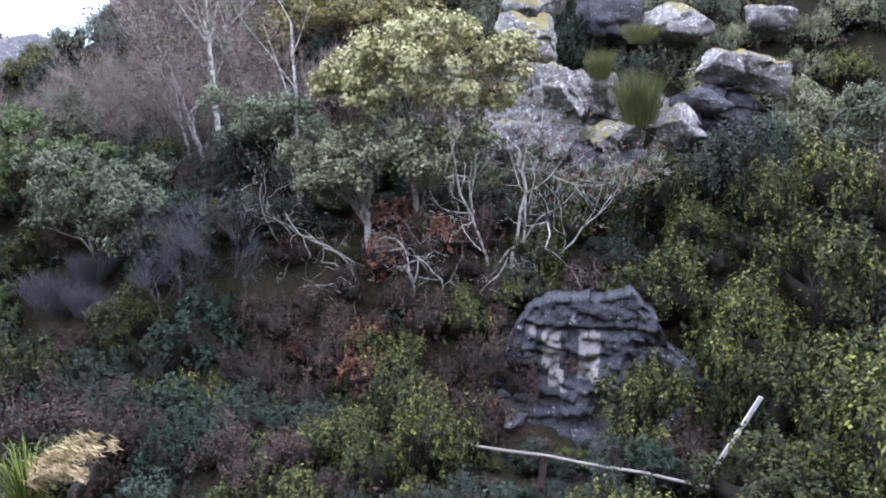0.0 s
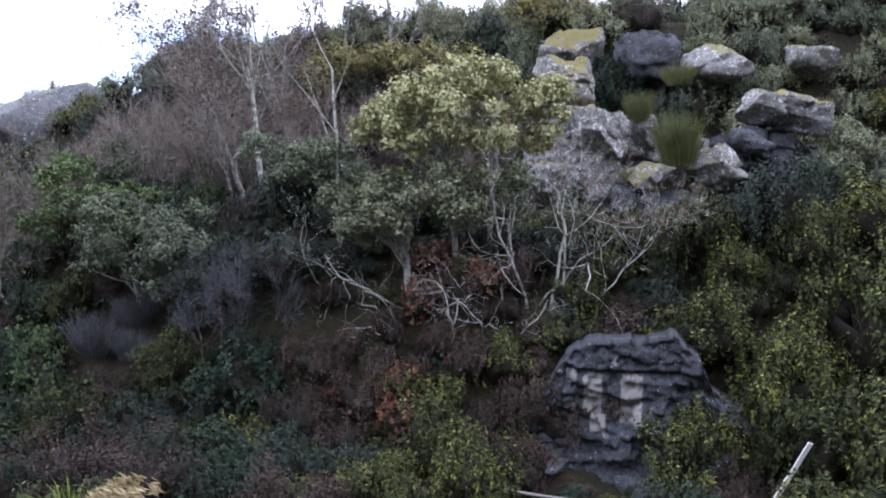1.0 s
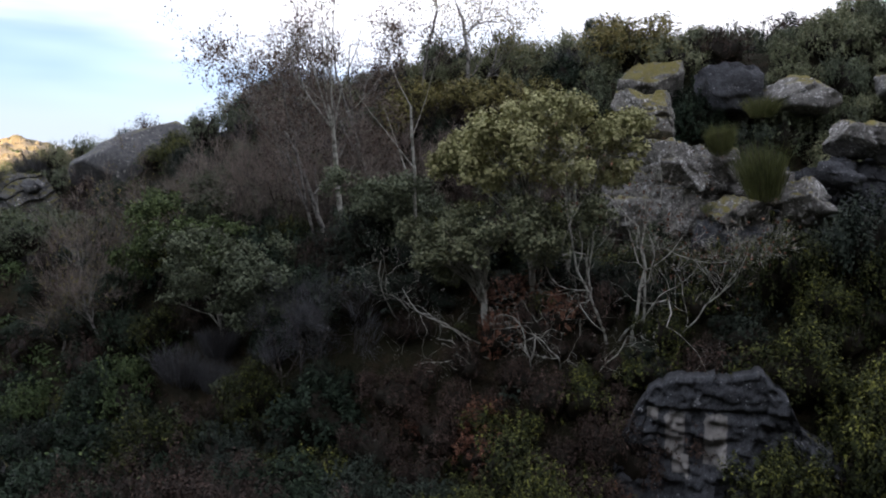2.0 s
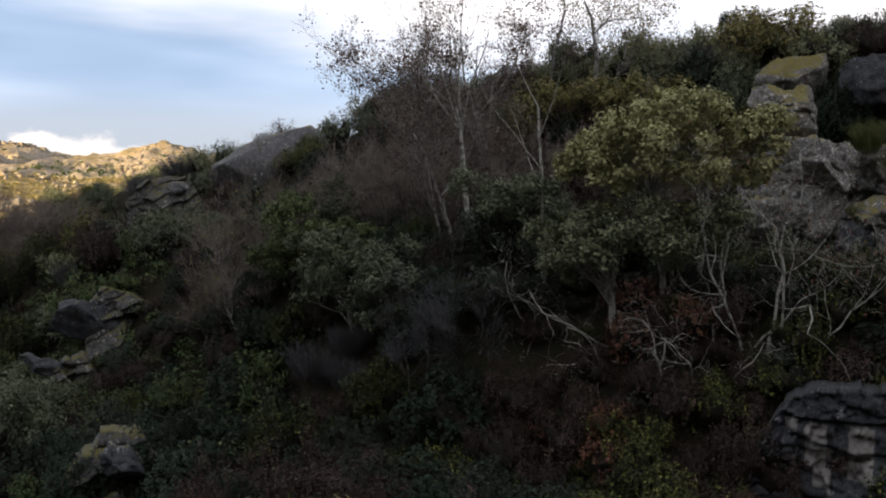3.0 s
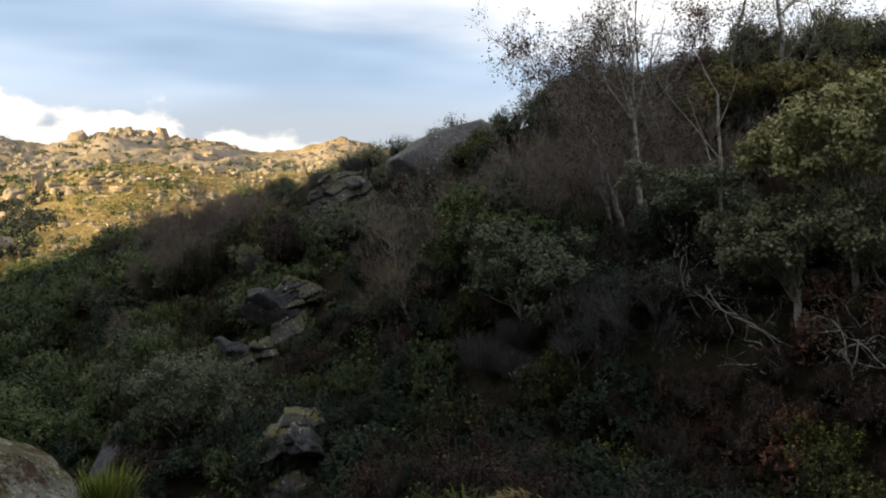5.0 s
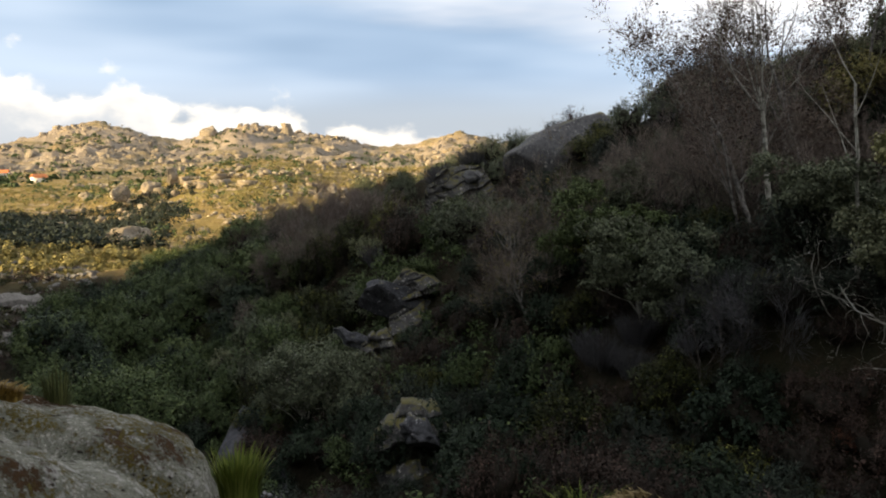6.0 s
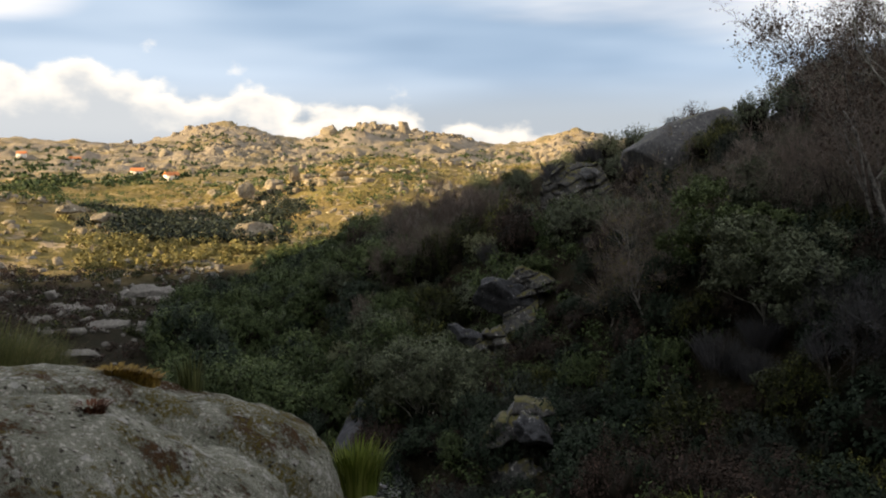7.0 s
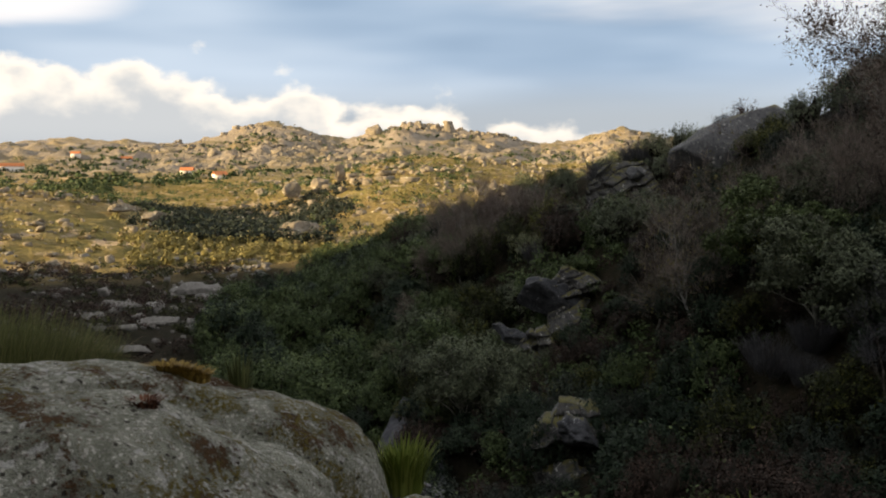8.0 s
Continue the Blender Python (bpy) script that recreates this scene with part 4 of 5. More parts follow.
def leafy_tree(name, az, d, label, lobes, stems, bark, leaf, per=45, leaves=11, size=(0.11, 0.062), seed=1, up=0.3, limbs=99):
    """A broad tree: leafy lobes (x, y, z, radius) carried on curved limbs that start from the stems (x, y)."""
    r = np.random.default_rng(seed)
    ob = empty(name, base_at(az, d), label, "tree")
    bits, vs = [], []
    for i, (x, y, z, rad) in enumerate(lobes):
        sx, sy = stems[int(np.argmin([abs(s[0] - x) for s in stems]))]
        t = np.linspace(0, 1, 7)[:, None]
        end = np.array([x, y, z])
        pts = np.array([sx, sy, -0.1]) * (1 - t) + end * t
        pts[:, :2] -= ((end[:2] - np.array([sx, sy])) * 0.35) * np.sin(t * np.pi)
        pts = pts + r.normal(size=pts.shape) * 0.09 * np.sin(t * np.pi)
        if i < limbs:
            bits.append(tube(pts, np.linspace(0.05, 0.014, 7), 6))
        tips = []
        for _ in range(4 if i < limbs else 0):
            grow(r, pts[-2], unit(r.normal(size=3) + np.array([0, 0, 0.4])), rad * 1.1, 0.02, 1, bits, tips, 0.1, 0.3, (2, 4), 4)
        way = unit(r.normal(size=(per, 3)) + np.array([0, 0, up]))
        tip = end + way * (rad * r.uniform(0.55, 1.12, per))[:, None] * np.array([1.15, 1.15, 0.8])
        k = np.repeat(np.arange(per), leaves)
        n = len(k)
        face = unit(way[k] + np.array([0, 0, 0.4]) + r.normal(size=(n, 3)) * 0.6)
        along = unit(np.cross(face, r.normal(size=(n, 3))))
        s = r.uniform(0.6, 1.3, n)
        vs.append(quads(tip[k] + r.normal(size=(n, 3)) * 0.10, along, np.cross(face, along), size[0] * s, size[1] * s))
    part("trunk", mesh_of("trunk", *join(bits), MAT[bark], True), ob, "lichen-grey limbs")
    part("crown", mesh_of("crown", *join(vs), MAT[leaf]), ob)
    return ob


def lobes_in(seed, count, x, y, z, rad):
    r = np.random.default_rng(seed)
    return [(r.uniform(*x), r.uniform(*y), r.uniform(*z), r.uniform(*rad)) for _ in range(count)]


def broken(lobes, seed, each=8):
    """Each large lobe of a crown split into small leafy pads with gaps between them."""
    r = np.random.default_rng(seed)
    out = []
    for x, y, z, rad in lobes:
        for _ in range(each):
            w = unit(r.normal(size=3) + np.array([0, -0.3, 0.2])) * rad * r.uniform(0.55, 1.05)
            out.append((x + w[0], y + w[1], z + w[2] * 0.85, rad * r.uniform(0.28, 0.48)))
    return tuple(out)


# the oak in front of the outcrop: a pale upper crown and a greyer skirt
UPPER = ((-3.3, 0.2, 4.85, 0.85), (-2.4, -0.6, 5.45, 0.95), (-1.3, 0.3, 5.95, 0.95), (-0.3, -0.3, 6.25, 0.8), (0.7, 0.2, 5.75, 0.95), (1.6, -0.3, 5.15, 0.8), (-1.4, -0.9, 4.85, 0.95), (0.2, -0.9, 4.75, 0.95), (-2.7, -0.9, 4.15, 0.75), (1.5, 0.5, 4.35, 0.7), (-0.5, 0.9, 5.35, 0.9), (2.1, 0.3, 5.75, 0.6), (-4.0, 0.1, 4.45, 0.5))
leafy_tree("oak_tree", 0.0, 29.0, "small oak with pale yellow-green autumn leaves", broken(UPPER, 31), ((-1.0, 0), (0.2, 0.2), (0.9, -0.2)), "lichen", "oak", 26, 13, (0.135, 0.09), seed=5, limbs=36)
LOWER = ((-4.4, 0, 2.55, 0.75), (-3.4, -0.5, 2.65, 0.9), (-2.3, -0.8, 2.55, 0.9), (-1.2, -0.9, 2.75, 0.9), (-0.2, -0.9, 2.55, 0.8), (0.6, -0.5, 3.15, 0.7), (-2.8, 0.4, 3.35, 0.7), (-1.0, 0.0, 3.65, 0.7), (-3.9, -0.3, 1.75, 0.55), (1.2, -0.4, 3.75, 0.55))
leafy_tree("oak_tree", -0.6, 28.2, "young oak with grey-green leaves and lichened limbs", broken(LOWER, 32), ((-2.2, 0), (-0.8, 0.1), (0.3, 0)), "lichen", "paleleaf", 22, 10, (0.13, 0.08), seed=8, limbs=24)
# lichen-grey dead wood round its foot
bare_tree("dead_tree", 4.6, 27.6, "dead lichen-whitened tree with crooked bare branches", ((0, 0, 0.05, 0, 4.4, 0.06), (0.5, 0.2, 0.30, -0.1, 4.2, 0.05), (-0.7, 0.1, -0.15, 0, 4.4, 0.05), (1.0, 0, 0.5, -0.1, 3.2, 0.04)), "lichen", 3, sprays=4, twig="pale_twig", twig_len=0.34, twig_w=0.014, seed=12, wobble=0.22, fan=0.7, leaf="bracken", leaves=1, leaf_size=(0.1, 0.07))
for i, (az, d, stems) in enumerate(((0.6, 26.8, ((0, 0, -0.5, -0.1, 2.2, 0.035), (0.8, 0, 0.6, -0.2, 2.0, 0.032), (-1.2, 0.1, -0.8, -0.1, 2.2, 0.032))), (-3.2, 27.4, ((0, 0, -1.2, -0.2, 2.8, 0.034), (0.6, 0, 0.2, -0.3, 2.6, 0.032), (-0.8, 0.1, -2.0, 0.0, 3.0, 0.030))), (-6.4, 28.2, ((0.8, 0, -1.6, -0.3, 3.4, 0.032), (0.2, -0.2, -2.4, -0.1, 3.4, 0.030), (1.4, -0.3, 0.8, -0.3, 2.4, 0.030))), (2.4, 27.8, ((0, 0, 0.15, -0.2, 4.6, 0.045), (0.6, 0, 0.5, -0.2, 4.0, 0.038), (-0.5, 0, -0.3, -0.2, 4.2, 0.036))), (-10.6, 29.4, ((0, 0, -0.6, -0.2, 2.4, 0.030), (0.4, 0, 0.4, -0.1, 2.6, 0.028))))):
    bare_tree("dead_tree", az, d, "crooked bare branches whitened with lichen", stems, "lichen", 3, sprays=1, twig="pale_twig", twig_len=0.26, twig_w=0.012, seed=140 + i, wobble=0.34, rise=0.01, fan=0.85, kids=(2, 4))
bare_tree("snag", -9.4, 30.0, "slender broken dead trunk with a few shoots", ((0, 0, -0.13, 0, 6.6, 0.085),), "lichen", 1, sprays=2, seed=21, rise=0.0, wobble=0.06, leaf="olive", leaves=9, kids=(3, 4))
# birches of the upper slope
bare_tree("birch_tree", -15.0, 36.0, "leaning silver birch with fine bare crown", ((0, 0, -0.34, 0, 5.8, 0.13), (-0.7, 0.1, -0.18, 0, 4.8, 0.08)), "birch", 3, sprays=10, seed=31, rise=0.05, first=0.0, wobble=0.06, leaf="rust", leaves=5, spread=0.3, leaf_size=(0.12, 0.08))
bare_tree("birch_tree", -14.3, 34.0, "upright grey birch with crooked top branches", ((0, 0, -0.02, 0, 6.0, 0.13),), "lichen", 3, sprays=4, seed=36, rise=0.06, wobble=0.10)
bare_tree("birch_tree", -11.3, 38.0, "leaning silver birch with fine bare crown", ((0, 0, -0.30, 0, 8.4, 0.12),), "birch", 3, sprays=10, seed=39, rise=0.05, first=0.01, wobble=0.06, leaf="rust", leaves=5, spread=0.3, leaf_size=(0.12, 0.08))
bare_tree("birch_tree", -16.6, 42.0, "birch with brown remnant leaves on the skyline", ((0, 0, -0.05, 0, 6.6, 0.12), (0.8, 0.3, 0.1, 0, 6.2, 0.10)), "birch", 3, sprays=13, seed=43, rise=0.06, wobble=0.12, leaf="rust", leaves=16, spread=0.30, leaf_size=(0.13, 0.09))
bare_tree("birch_tree", -14.6, 46.0, "birch with brown remnant leaves on the skyline", ((0, 0, 0.05, 0, 6.8, 0.12), (-0.9, 0.3, -0.1, 0, 6.0, 0.10)), "birch", 3, sprays=13, seed=44, rise=0.06, wobble=0.12, leaf="rust", leaves=16, spread=0.30, leaf_size=(0.13, 0.09))
bare_tree("birch_tree", -18.0, 48.0, "pale leafless birch against the sky", ((0, 0, 0.05, 0, 5.4, 0.10), (0.7, 0.2, 0.15, 0, 4.8, 0.08)), "birch", 3, sprays=16, twig="grey", seed=47, rise=0.10, wobble=0.10)
bare_tree("birch_tree", -6.6, 47.0, "pale birch with thin yellow leaves", ((0, 0, 0.0, 0, 6.4, 0.14), (0.1, 0, 0.25, 0, 5.0, 0.08)), "birch", 3, sprays=3, seed=51, leaf="birchleaf", leaves=8, rise=0.10, leaf_size=(0.12, 0.08))
bare_tree("birch_tree", -9.2, 48.0, "pale birch with thin yellow leaves", ((0, 0, -0.05, 0, 6.0, 0.10),), "birch", 3, sprays=3, seed=53, leaf="birchleaf", leaves=8, rise=0.10, leaf_size=(0.12, 0.08))
leafy_tree("willow_tree", -6.2, 45.0, "broad olive-yellow willow crown below the crest", lobes_in(3, 26, (-4.2, 4.2), (-1.2, 1.2), (1.2, 3.4), (0.8, 1.2)), ((-2, 0), (0, 0), (2, 0)), "bark", "birchleaf", 55, 9, (0.16, 0.09), seed=57)
leafy_tree("willow_tree", 3.0, 46.5, "olive-brown willow crown below the crest", lobes_in(4, 12, (-2.6, 2.6), (-1.0, 1.0), (1.2, 2.8), (0.8, 1.1)), ((-1, 0), (1, 0)), "bark", "birchleaf", 55, 9, (0.16, 0.09), seed=58)
for i, (az, d, tall, wide, yy) in enumerate(((-20.5, 40, 4.2, 2.6, "twig"), (-17.0, 40, 5.0, 2.8, "twig"), (-12.6, 42, 5.4, 2.8, "twig"), (-9.8, 40, 4.4, 2.4, "twig"), (-23.0, 46, 3.6, 2.4, "twig"), (-3.0, 42, 3.2, 2.2, "twig"), (-16.6, 29.2, 3.0, 1.6, "grey"), (-24.6, 42, 2.2, 1.6, "twig"), (-13.2, 37, 3.6, 2.4, "twig"), (-19.0, 37, 3.4, 2.4, "twig"), (1.0, 40, 2.6, 2.0, "twig"))):
    bare_tree("bare_thicket", az, d, "mauve-brown thicket of bare twigs" if yy == "twig" else "blue-grey thicket of fine bare twigs", [(x * wide / 2, 0.4 * (k % 2), x * 0.25, 0, tall * (0.7 + 0.1 * (k % 3)), 0.05) for k, x in enumerate((-1, -0.5, 0, 0.5, 1))], "bark", 2, twig=yy, sprays=12, twig_len=0.75, twig_w=0.013, seed=70 + i, rise=0.12, wobble=0.16, kids=(4, 6))
for i, (az, d, leaf, wide, top) in enumerate(((-21.4, 33.0, "olive", 2.2, 3.6), (-24.8, 36.0, "scrub", 2.0, 3.4), (-18.6, 31.5, "olive", 1.6, 2.6), (-11.6, 31.5, "olive", 1.4, 2.8), (-23.0, 40.5, "olive", 1.8, 3.0), (22.5, 38.0, "paleleaf", 2.0, 3.2), (25.5, 36.0, "olive", 2.0, 3.4))):
    leafy_tree("willow_tree", az, d, "grey-green leafy willow among the shrubs", broken(lobes_in(200 + i, 9, (-wide, wide), (-1.0, 1.0), (0.8, top), (0.6, 1.0)), 220 + i), ((-0.5, 0), (0.5, 0)), "lichen", leaf, 22, 10, (0.13, 0.075), seed=240 + i, limbs=20)
leafy_tree("willow_tree", -21.6, 44.0, "grey-green leafy willow on the slope", lobes_in(9, 12, (-2.0, 2.0), (-1.0, 1.0), (0.6, 3.4), (0.6, 1.0)), ((-0.6, 0), (0.6, 0)), "bark", "olive", 60, 10, (0.14, 0.075), seed=61)
leafy_tree("evergreen_tree", -24.3, 52.0, "dark leafy evergreen at the spur's shoulder", lobes_in(10, 12, (-1.8, 1.6), (-1.0, 1.0), (0.8, 5.0), (0.6, 1.0)), ((-0.4, 0), (0.4, 0)), "bark", "heath", 60, 10, (0.14, 0.075), seed=62)
# slender birches and thickets of the spur
for i, (az, d, tall) in enumerate(((-28.4, 38.0, 3.5), (-30.4, 40.0, 3.2), (-29.4, 37.0, 2.8), (-27.0, 39.0, 3.0), (-31.8, 39.5, 2.6))):
    bare_tree("birch_tree", az, d, "slim birch with a hazy olive-brown crown", ((0, 0, -0.12 + 0.05 * i, 0, tall, 0.06), (0.6, 0.2, 0.1, 0, tall * 0.7, 0.04)), "birch", 2, sprays=12, twig_len=0.7, seed=90 + i, leaf="birchleaf", leaves=3, rise=0.10, wobble=0.10, kids=(5, 8), leaf_size=(0.11, 0.06))
for i, (az, d, tall) in enumerate(((-46.8, 66, 3.2), (-44.6, 62, 4.6), (-43.0, 66, 4.8), (-41.6, 70, 4.4), (-45.6, 70, 3.6), (-47.8, 62, 2.6), (-40.2, 64, 3.8))):
    bare_tree("bare_tree", az, d, "brown leafless tree with pale slender trunks", ((0, 0, -0.25, 0, tall * 0.72, 0.09), (0.5, 0.3, 0.05, 0, tall * 0.72, 0.08), (1.1, 0, 0.3, 0, tall * 0.62, 0.07)), "birch", 2, sprays=14, twig_len=1.0, twig_w=0.018, seed=110 + i, rise=0.12, wobble=0.12, kids=(5, 8))
leafy_tree("willow_tree", -43.8, 37.5, "rounded grey-green tree with whitened branches", lobes_in(13, 34, (-2.4, 2.4), (-1.4, 1.4), (1.0, 3.8), (0.45, 0.9)), ((-0.5, 0), (0.5, 0)), "lichen", "olive", 70, 12, (0.12, 0.065), seed=64)
bare_tree("dead_tree", -41.9, 36.5, "bleached dead branch on a tree's flank", ((0, 0, 0.1, 0, 2.6, 0.05),), "lichen", 2, sprays=2, twig="straw", seed=131, wobble=0.3)
# conifers on the crest
def conifer(az, d, tall, wide, seed):
    r = np.random.default_rng(seed)
    ob = empty("pine_tree", base_at(az, d), "small dark pine on the skyline", "tree")
    bits, tips = [tube(np.stack([np.zeros(6), np.zeros(6), np.linspace(-0.2, tall, 6)], 1), np.linspace(0.12, 0.02, 6), 6)], []
    for z in np.linspace(tall * 0.25, tall * 0.97, 26):
        for _ in range(5):
            a, ln = r.uniform(0, 6.28), wide * (1.05 - z / tall) * r.uniform(0.6, 1.1) + 0.12
            way = np.array([math.cos(a), math.sin(a), r.uniform(-0.1, 0.45)])
            pts = np.array([[0, 0, z]]) + way * np.linspace(0, ln, 4)[:, None] + np.array([0, 0, 1]) * (np.linspace(0, 1, 4) ** 2 * 0.12)[:, None]
            bits.append(tube(pts, np.linspace(0.025, 0.008, 4), 3))
            tips += [(pts[2], way), (pts[3], way)]
    part("trunk", mesh_of("trunk", *join(bits), MAT["bark"]), ob)
    part("crown", mesh_of("crown", *twig_spray(r, tips, 10, 0.36, 0.025), MAT["pine"]), ob, "dark needle sprays")


conifer(1.4, 53, 3.2, 0.85, 3)
conifer(8.3, 56, 2.4, 0.8, 4)

# low growth between the blocks of the outcrop
for az, d, size, kind in ((8.8, 38.4, 0.9, "heather"), (11.4, 38.6, 0.9, "gorse"), (13.6, 38.2, 0.8, "paleleaf"), (15.9, 38.6, 0.9, "heather"), (16.4, 34.8, 0.7, "heather"), (13.2, 34.2, 0.6, "heath"), (9.2, 33.8, 0.7, "heather"), (5.4, 38.9, 0.9, "heather"), (7.2, 41.4, 1.0, "heather"), (12.4, 41.2, 1.0, "paleleaf"), (17.0, 41.0, 1.1, "paleleaf"), (19.6, 40.0, 1.1, "olive"), (18.6, 36.0, 0.9, "heather"), (20.2, 36.6, 1.0, "heather"), (12.0, 32.4, 0.7, "heather"), (9.6, 32.0, 0.7, "bracken"), (14.4, 32.6, 0.8, "heather"), (17.0, 33.4, 0.9, "heather"), (7.6, 32.4, 0.7, "gorse")):
    plant(kind, az, d, size, 1.0, most=999)
# shrubs with a place of their own
for az, d, size, tall, kind in (                                
                                (-5.0, 24.8, 1.1, 1.2, "bracken"), (-4.0, 24.0, 0.9, 1.0, "bracken"), (-4.6, 25.8, 1.0, 1.2, "bracken"), (6.0, 26.8, 1.15, 1.0, "gorse"), (5.2, 25.4, 0.9, 1.0, "gorse"), (7.6, 29.5, 1.3, 1.2, "gorse"),
                                (-10.9, 19.4, 1.0, 1.0, "gorse"), (0.5, 20.6, 0.95, 1.1, "gorse"), (-4.4, 22.2, 1.1, 1.0, "gorse"), (3.6, 23.2, 0.8, 0.8, "bracken"), (2.6, 24.0, 0.9, 0.8, "gorse"),
                                (22.5, 24.0, 1.9, 1.5, "gorse"), (25.5, 23.5, 2.0, 1.5, "gorse"), (20.0, 26.0, 1.6, 1.4, "gorse"), (24.0, 27.0, 2.0, 1.6, "gorse"), (28.0, 25.0, 2.0, 1.6, "heath"), (18.6, 24.6, 1.3, 1.3, "gorse"), (23.4, 21.4, 1.3, 1.3, "gorse"), (26.6, 21.0, 1.4, 1.3, "gorse"), (20.4, 29.0, 1.5, 1.3, "gorse"), (16.4, 28.4, 1.2, 1.2, "gorse"), (9.8, 26.4, 0.8, 0.9, "gorse"), (11.8, 27.0, 0.9, 1.0, "heather"), (13.6, 26.0, 0.9, 1.0, "heather")):
    plant(kind, az, d, size, tall, most=999)

# broom rooted in the seams of the outcrop
for az, d, h, size, tall in ((12.4, 34.4, -0.45, 1.25, 2.0), (9.8, 36.4, 1.3, 0.9, 1.6), (9.4, 34.6, -1.1, 0.5, 1.2), (12.0, 41.5, 3.2, 1.1, 1.0)):
    plant("broom", az, d, size, tall, most=999, h=h)

# what no prototype was used for
for key, ob in PROTO.items():
    if key not in USED:
        for o in (*ob.children, ob):
            bpy.data.objects.remove(o)


# ---- valley and moor ----
def stuff_of(name, pieces, mat, label, category):
    return tagged(new(name, mesh_of(name, *join(pieces), mat)), label, category, kind="stuff")


def array_bush(r, n, size, tall, leaf):
    lobes = r.integers(5, 11)
    c = unit(r.normal(size=(lobes, 3))) * r.uniform(0.3, 0.75, (lobes, 1)) * size
    c[:, 2] = np.abs(c[:, 2]) * tall + 0.25 * size
    way = unit(r.normal(size=(n, 3)) + np.array([0, 0, 0.4]))
    p = c[r.integers(0, lobes, n)] + way * (size * 0.36 * r.uniform(0.8, 1.08, n))[:, None]
    face = unit(way + np.array([0, 0, 0.35]) + r.normal(size=(n, 3)) * 0.45)
    along = unit(np.cross(face, r.normal(size=(n, 3))))
    s = leaf * r.uniform(0.6, 1.3, n)
    return quads(p, along, np.cross(face, along), s, s * 0.6)


def drift(name, mat, label, category, count, a0, a1, d0, d1, size, n, leaf, seed, tall=1.0, where=None):
    """Uncountable scrub: bushes over a stretch of land, in one mesh."""
    r = np.random.default_rng(seed)
    az, d = r.uniform(a0, a1, count * 4), np.sqrt(r.uniform(d0 * d0, d1 * d1, count * 4))
    if where is not None:
        keep = np.array([where(a, q) > r.uniform() for a, q in zip(az, d)])
        az, d = az[keep], d[keep]
    az, d = az[:count], d[:count]
    x, y = d * np.sin(np.radians(az)), d * np.cos(np.radians(az))
    z = height(x, y)
    bits = []
    for i in range(len(az)):
        s = r.uniform(*size)
        if d[i] < 40 and shielded(az[i], d[i], z[i] - EYE + s * 0.8):
            continue
        v, f = array_bush(r, n, s, tall, leaf)
        bits.append((v + np.array([x[i], y[i], z[i] - 0.15 * s]), f))
    return stuff_of(name, bits, mat, label, category)


def clump(scale, seed, bias=0.5):
    return lambda a, d: bias + 1.3 * noise.noise(Vector((d * math.sin(radians(a)) / scale, d * math.cos(radians(a)) / scale, seed)))


drift("valley_heath", MAT["heather"], "brown heath on the shaded valley floor", "heath", 520, -78, -60, 40, 130, (0.6, 1.3), 100, 0.19, 3, 0.6, clump(14, 1.0))
drift("valley_heath", MAT["gorse"], "low gorse on the shaded valley floor", "gorse", 380, -78, -59, 36, 130, (0.6, 1.3), 100, 0.19, 4, 0.6, clump(11, 5.0))
drift("bank_scrub", MAT["grey"], "bare twiggy scrub on the near bank", "scrub", 40, -60, -48, 16, 40, (0.8, 1.4), 420, 0.14, 7, 1.0)
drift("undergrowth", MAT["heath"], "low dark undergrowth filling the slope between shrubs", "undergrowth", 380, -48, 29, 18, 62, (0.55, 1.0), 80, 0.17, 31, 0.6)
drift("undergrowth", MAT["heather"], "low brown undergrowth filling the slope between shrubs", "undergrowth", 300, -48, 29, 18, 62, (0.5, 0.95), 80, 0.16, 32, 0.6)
drift("undergrowth", MAT["scrub"], "green undergrowth filling the spur between shrubs", "undergrowth", 300, -49, -24, 23, 62, (0.8, 1.5), 110, 0.19, 33, 0.8)
# sunlit moor
drift("moor_scrub", MAT["birchleaf"], "golden-green scrub scattered over sunlit moor", "scrub", 2600, -84, -34, 135, 540, (0.7, 2.0), 40, 0.5, 8, 0.7, clump(45, 2.0, 0.45))
drift("moor_heath", MAT["straw"], "low straw-coloured heath over sunlit moor", "heath", 1800, -84, -34, 128, 420, (0.5, 1.3), 30, 0.42, 9, 0.4, clump(35, 7.0, 0.45))
drift("moor_scrub", MAT["scrub"], "green scrub scattered over sunlit moor", "scrub", 1300, -84, -44, 165, 520, (1.2, 2.8), 40, 0.65, 34, 0.7, clump(55, 11.0, 0.3))
# Dark heath leaf puts the hollow's terrain shade into the wood's colour.
drift("hollow_wood", MAT["heath"], "dark wooded hollow on the moor", "wood", 760, -66, -51.5, 150, 285, (1.4, 3.2), 110, 0.6, 10, 1.0, lambda a, q: 1.2 - abs(a + 59) / 6.5 + 0.8 * noise.noise(Vector((a / 2.0, q / 25, 3.0))))
drift("hollow_wood", MAT["birchleaf"], "yellowing trees along the wooded hollow", "wood", 130, -66, -50, 128, 152, (0.9, 1.9), 150, 0.45, 11, 1.1)
drift("pine_grove", MAT["scrub"], "grove of dark pines on the moor", "wood", 130, -80, -66.5, 380, 470, (2.2, 4.2), 130, 0.8, 12, 1.4)
drift("far_scrub", MAT["scrub"], "green scrub over the distant plain", "scrub", 1300, -84, -32, 420, 1300, (3.0, 7.0), 26, 2.6, 13, 0.6, clump(110, 4.0, 0.25))


def stone(r, size):
    """A low, angular moor stone."""
    return STONES[int(r.integers(0, len(STONES)))] * size * r.uniform(0.75, 1.25, 3)


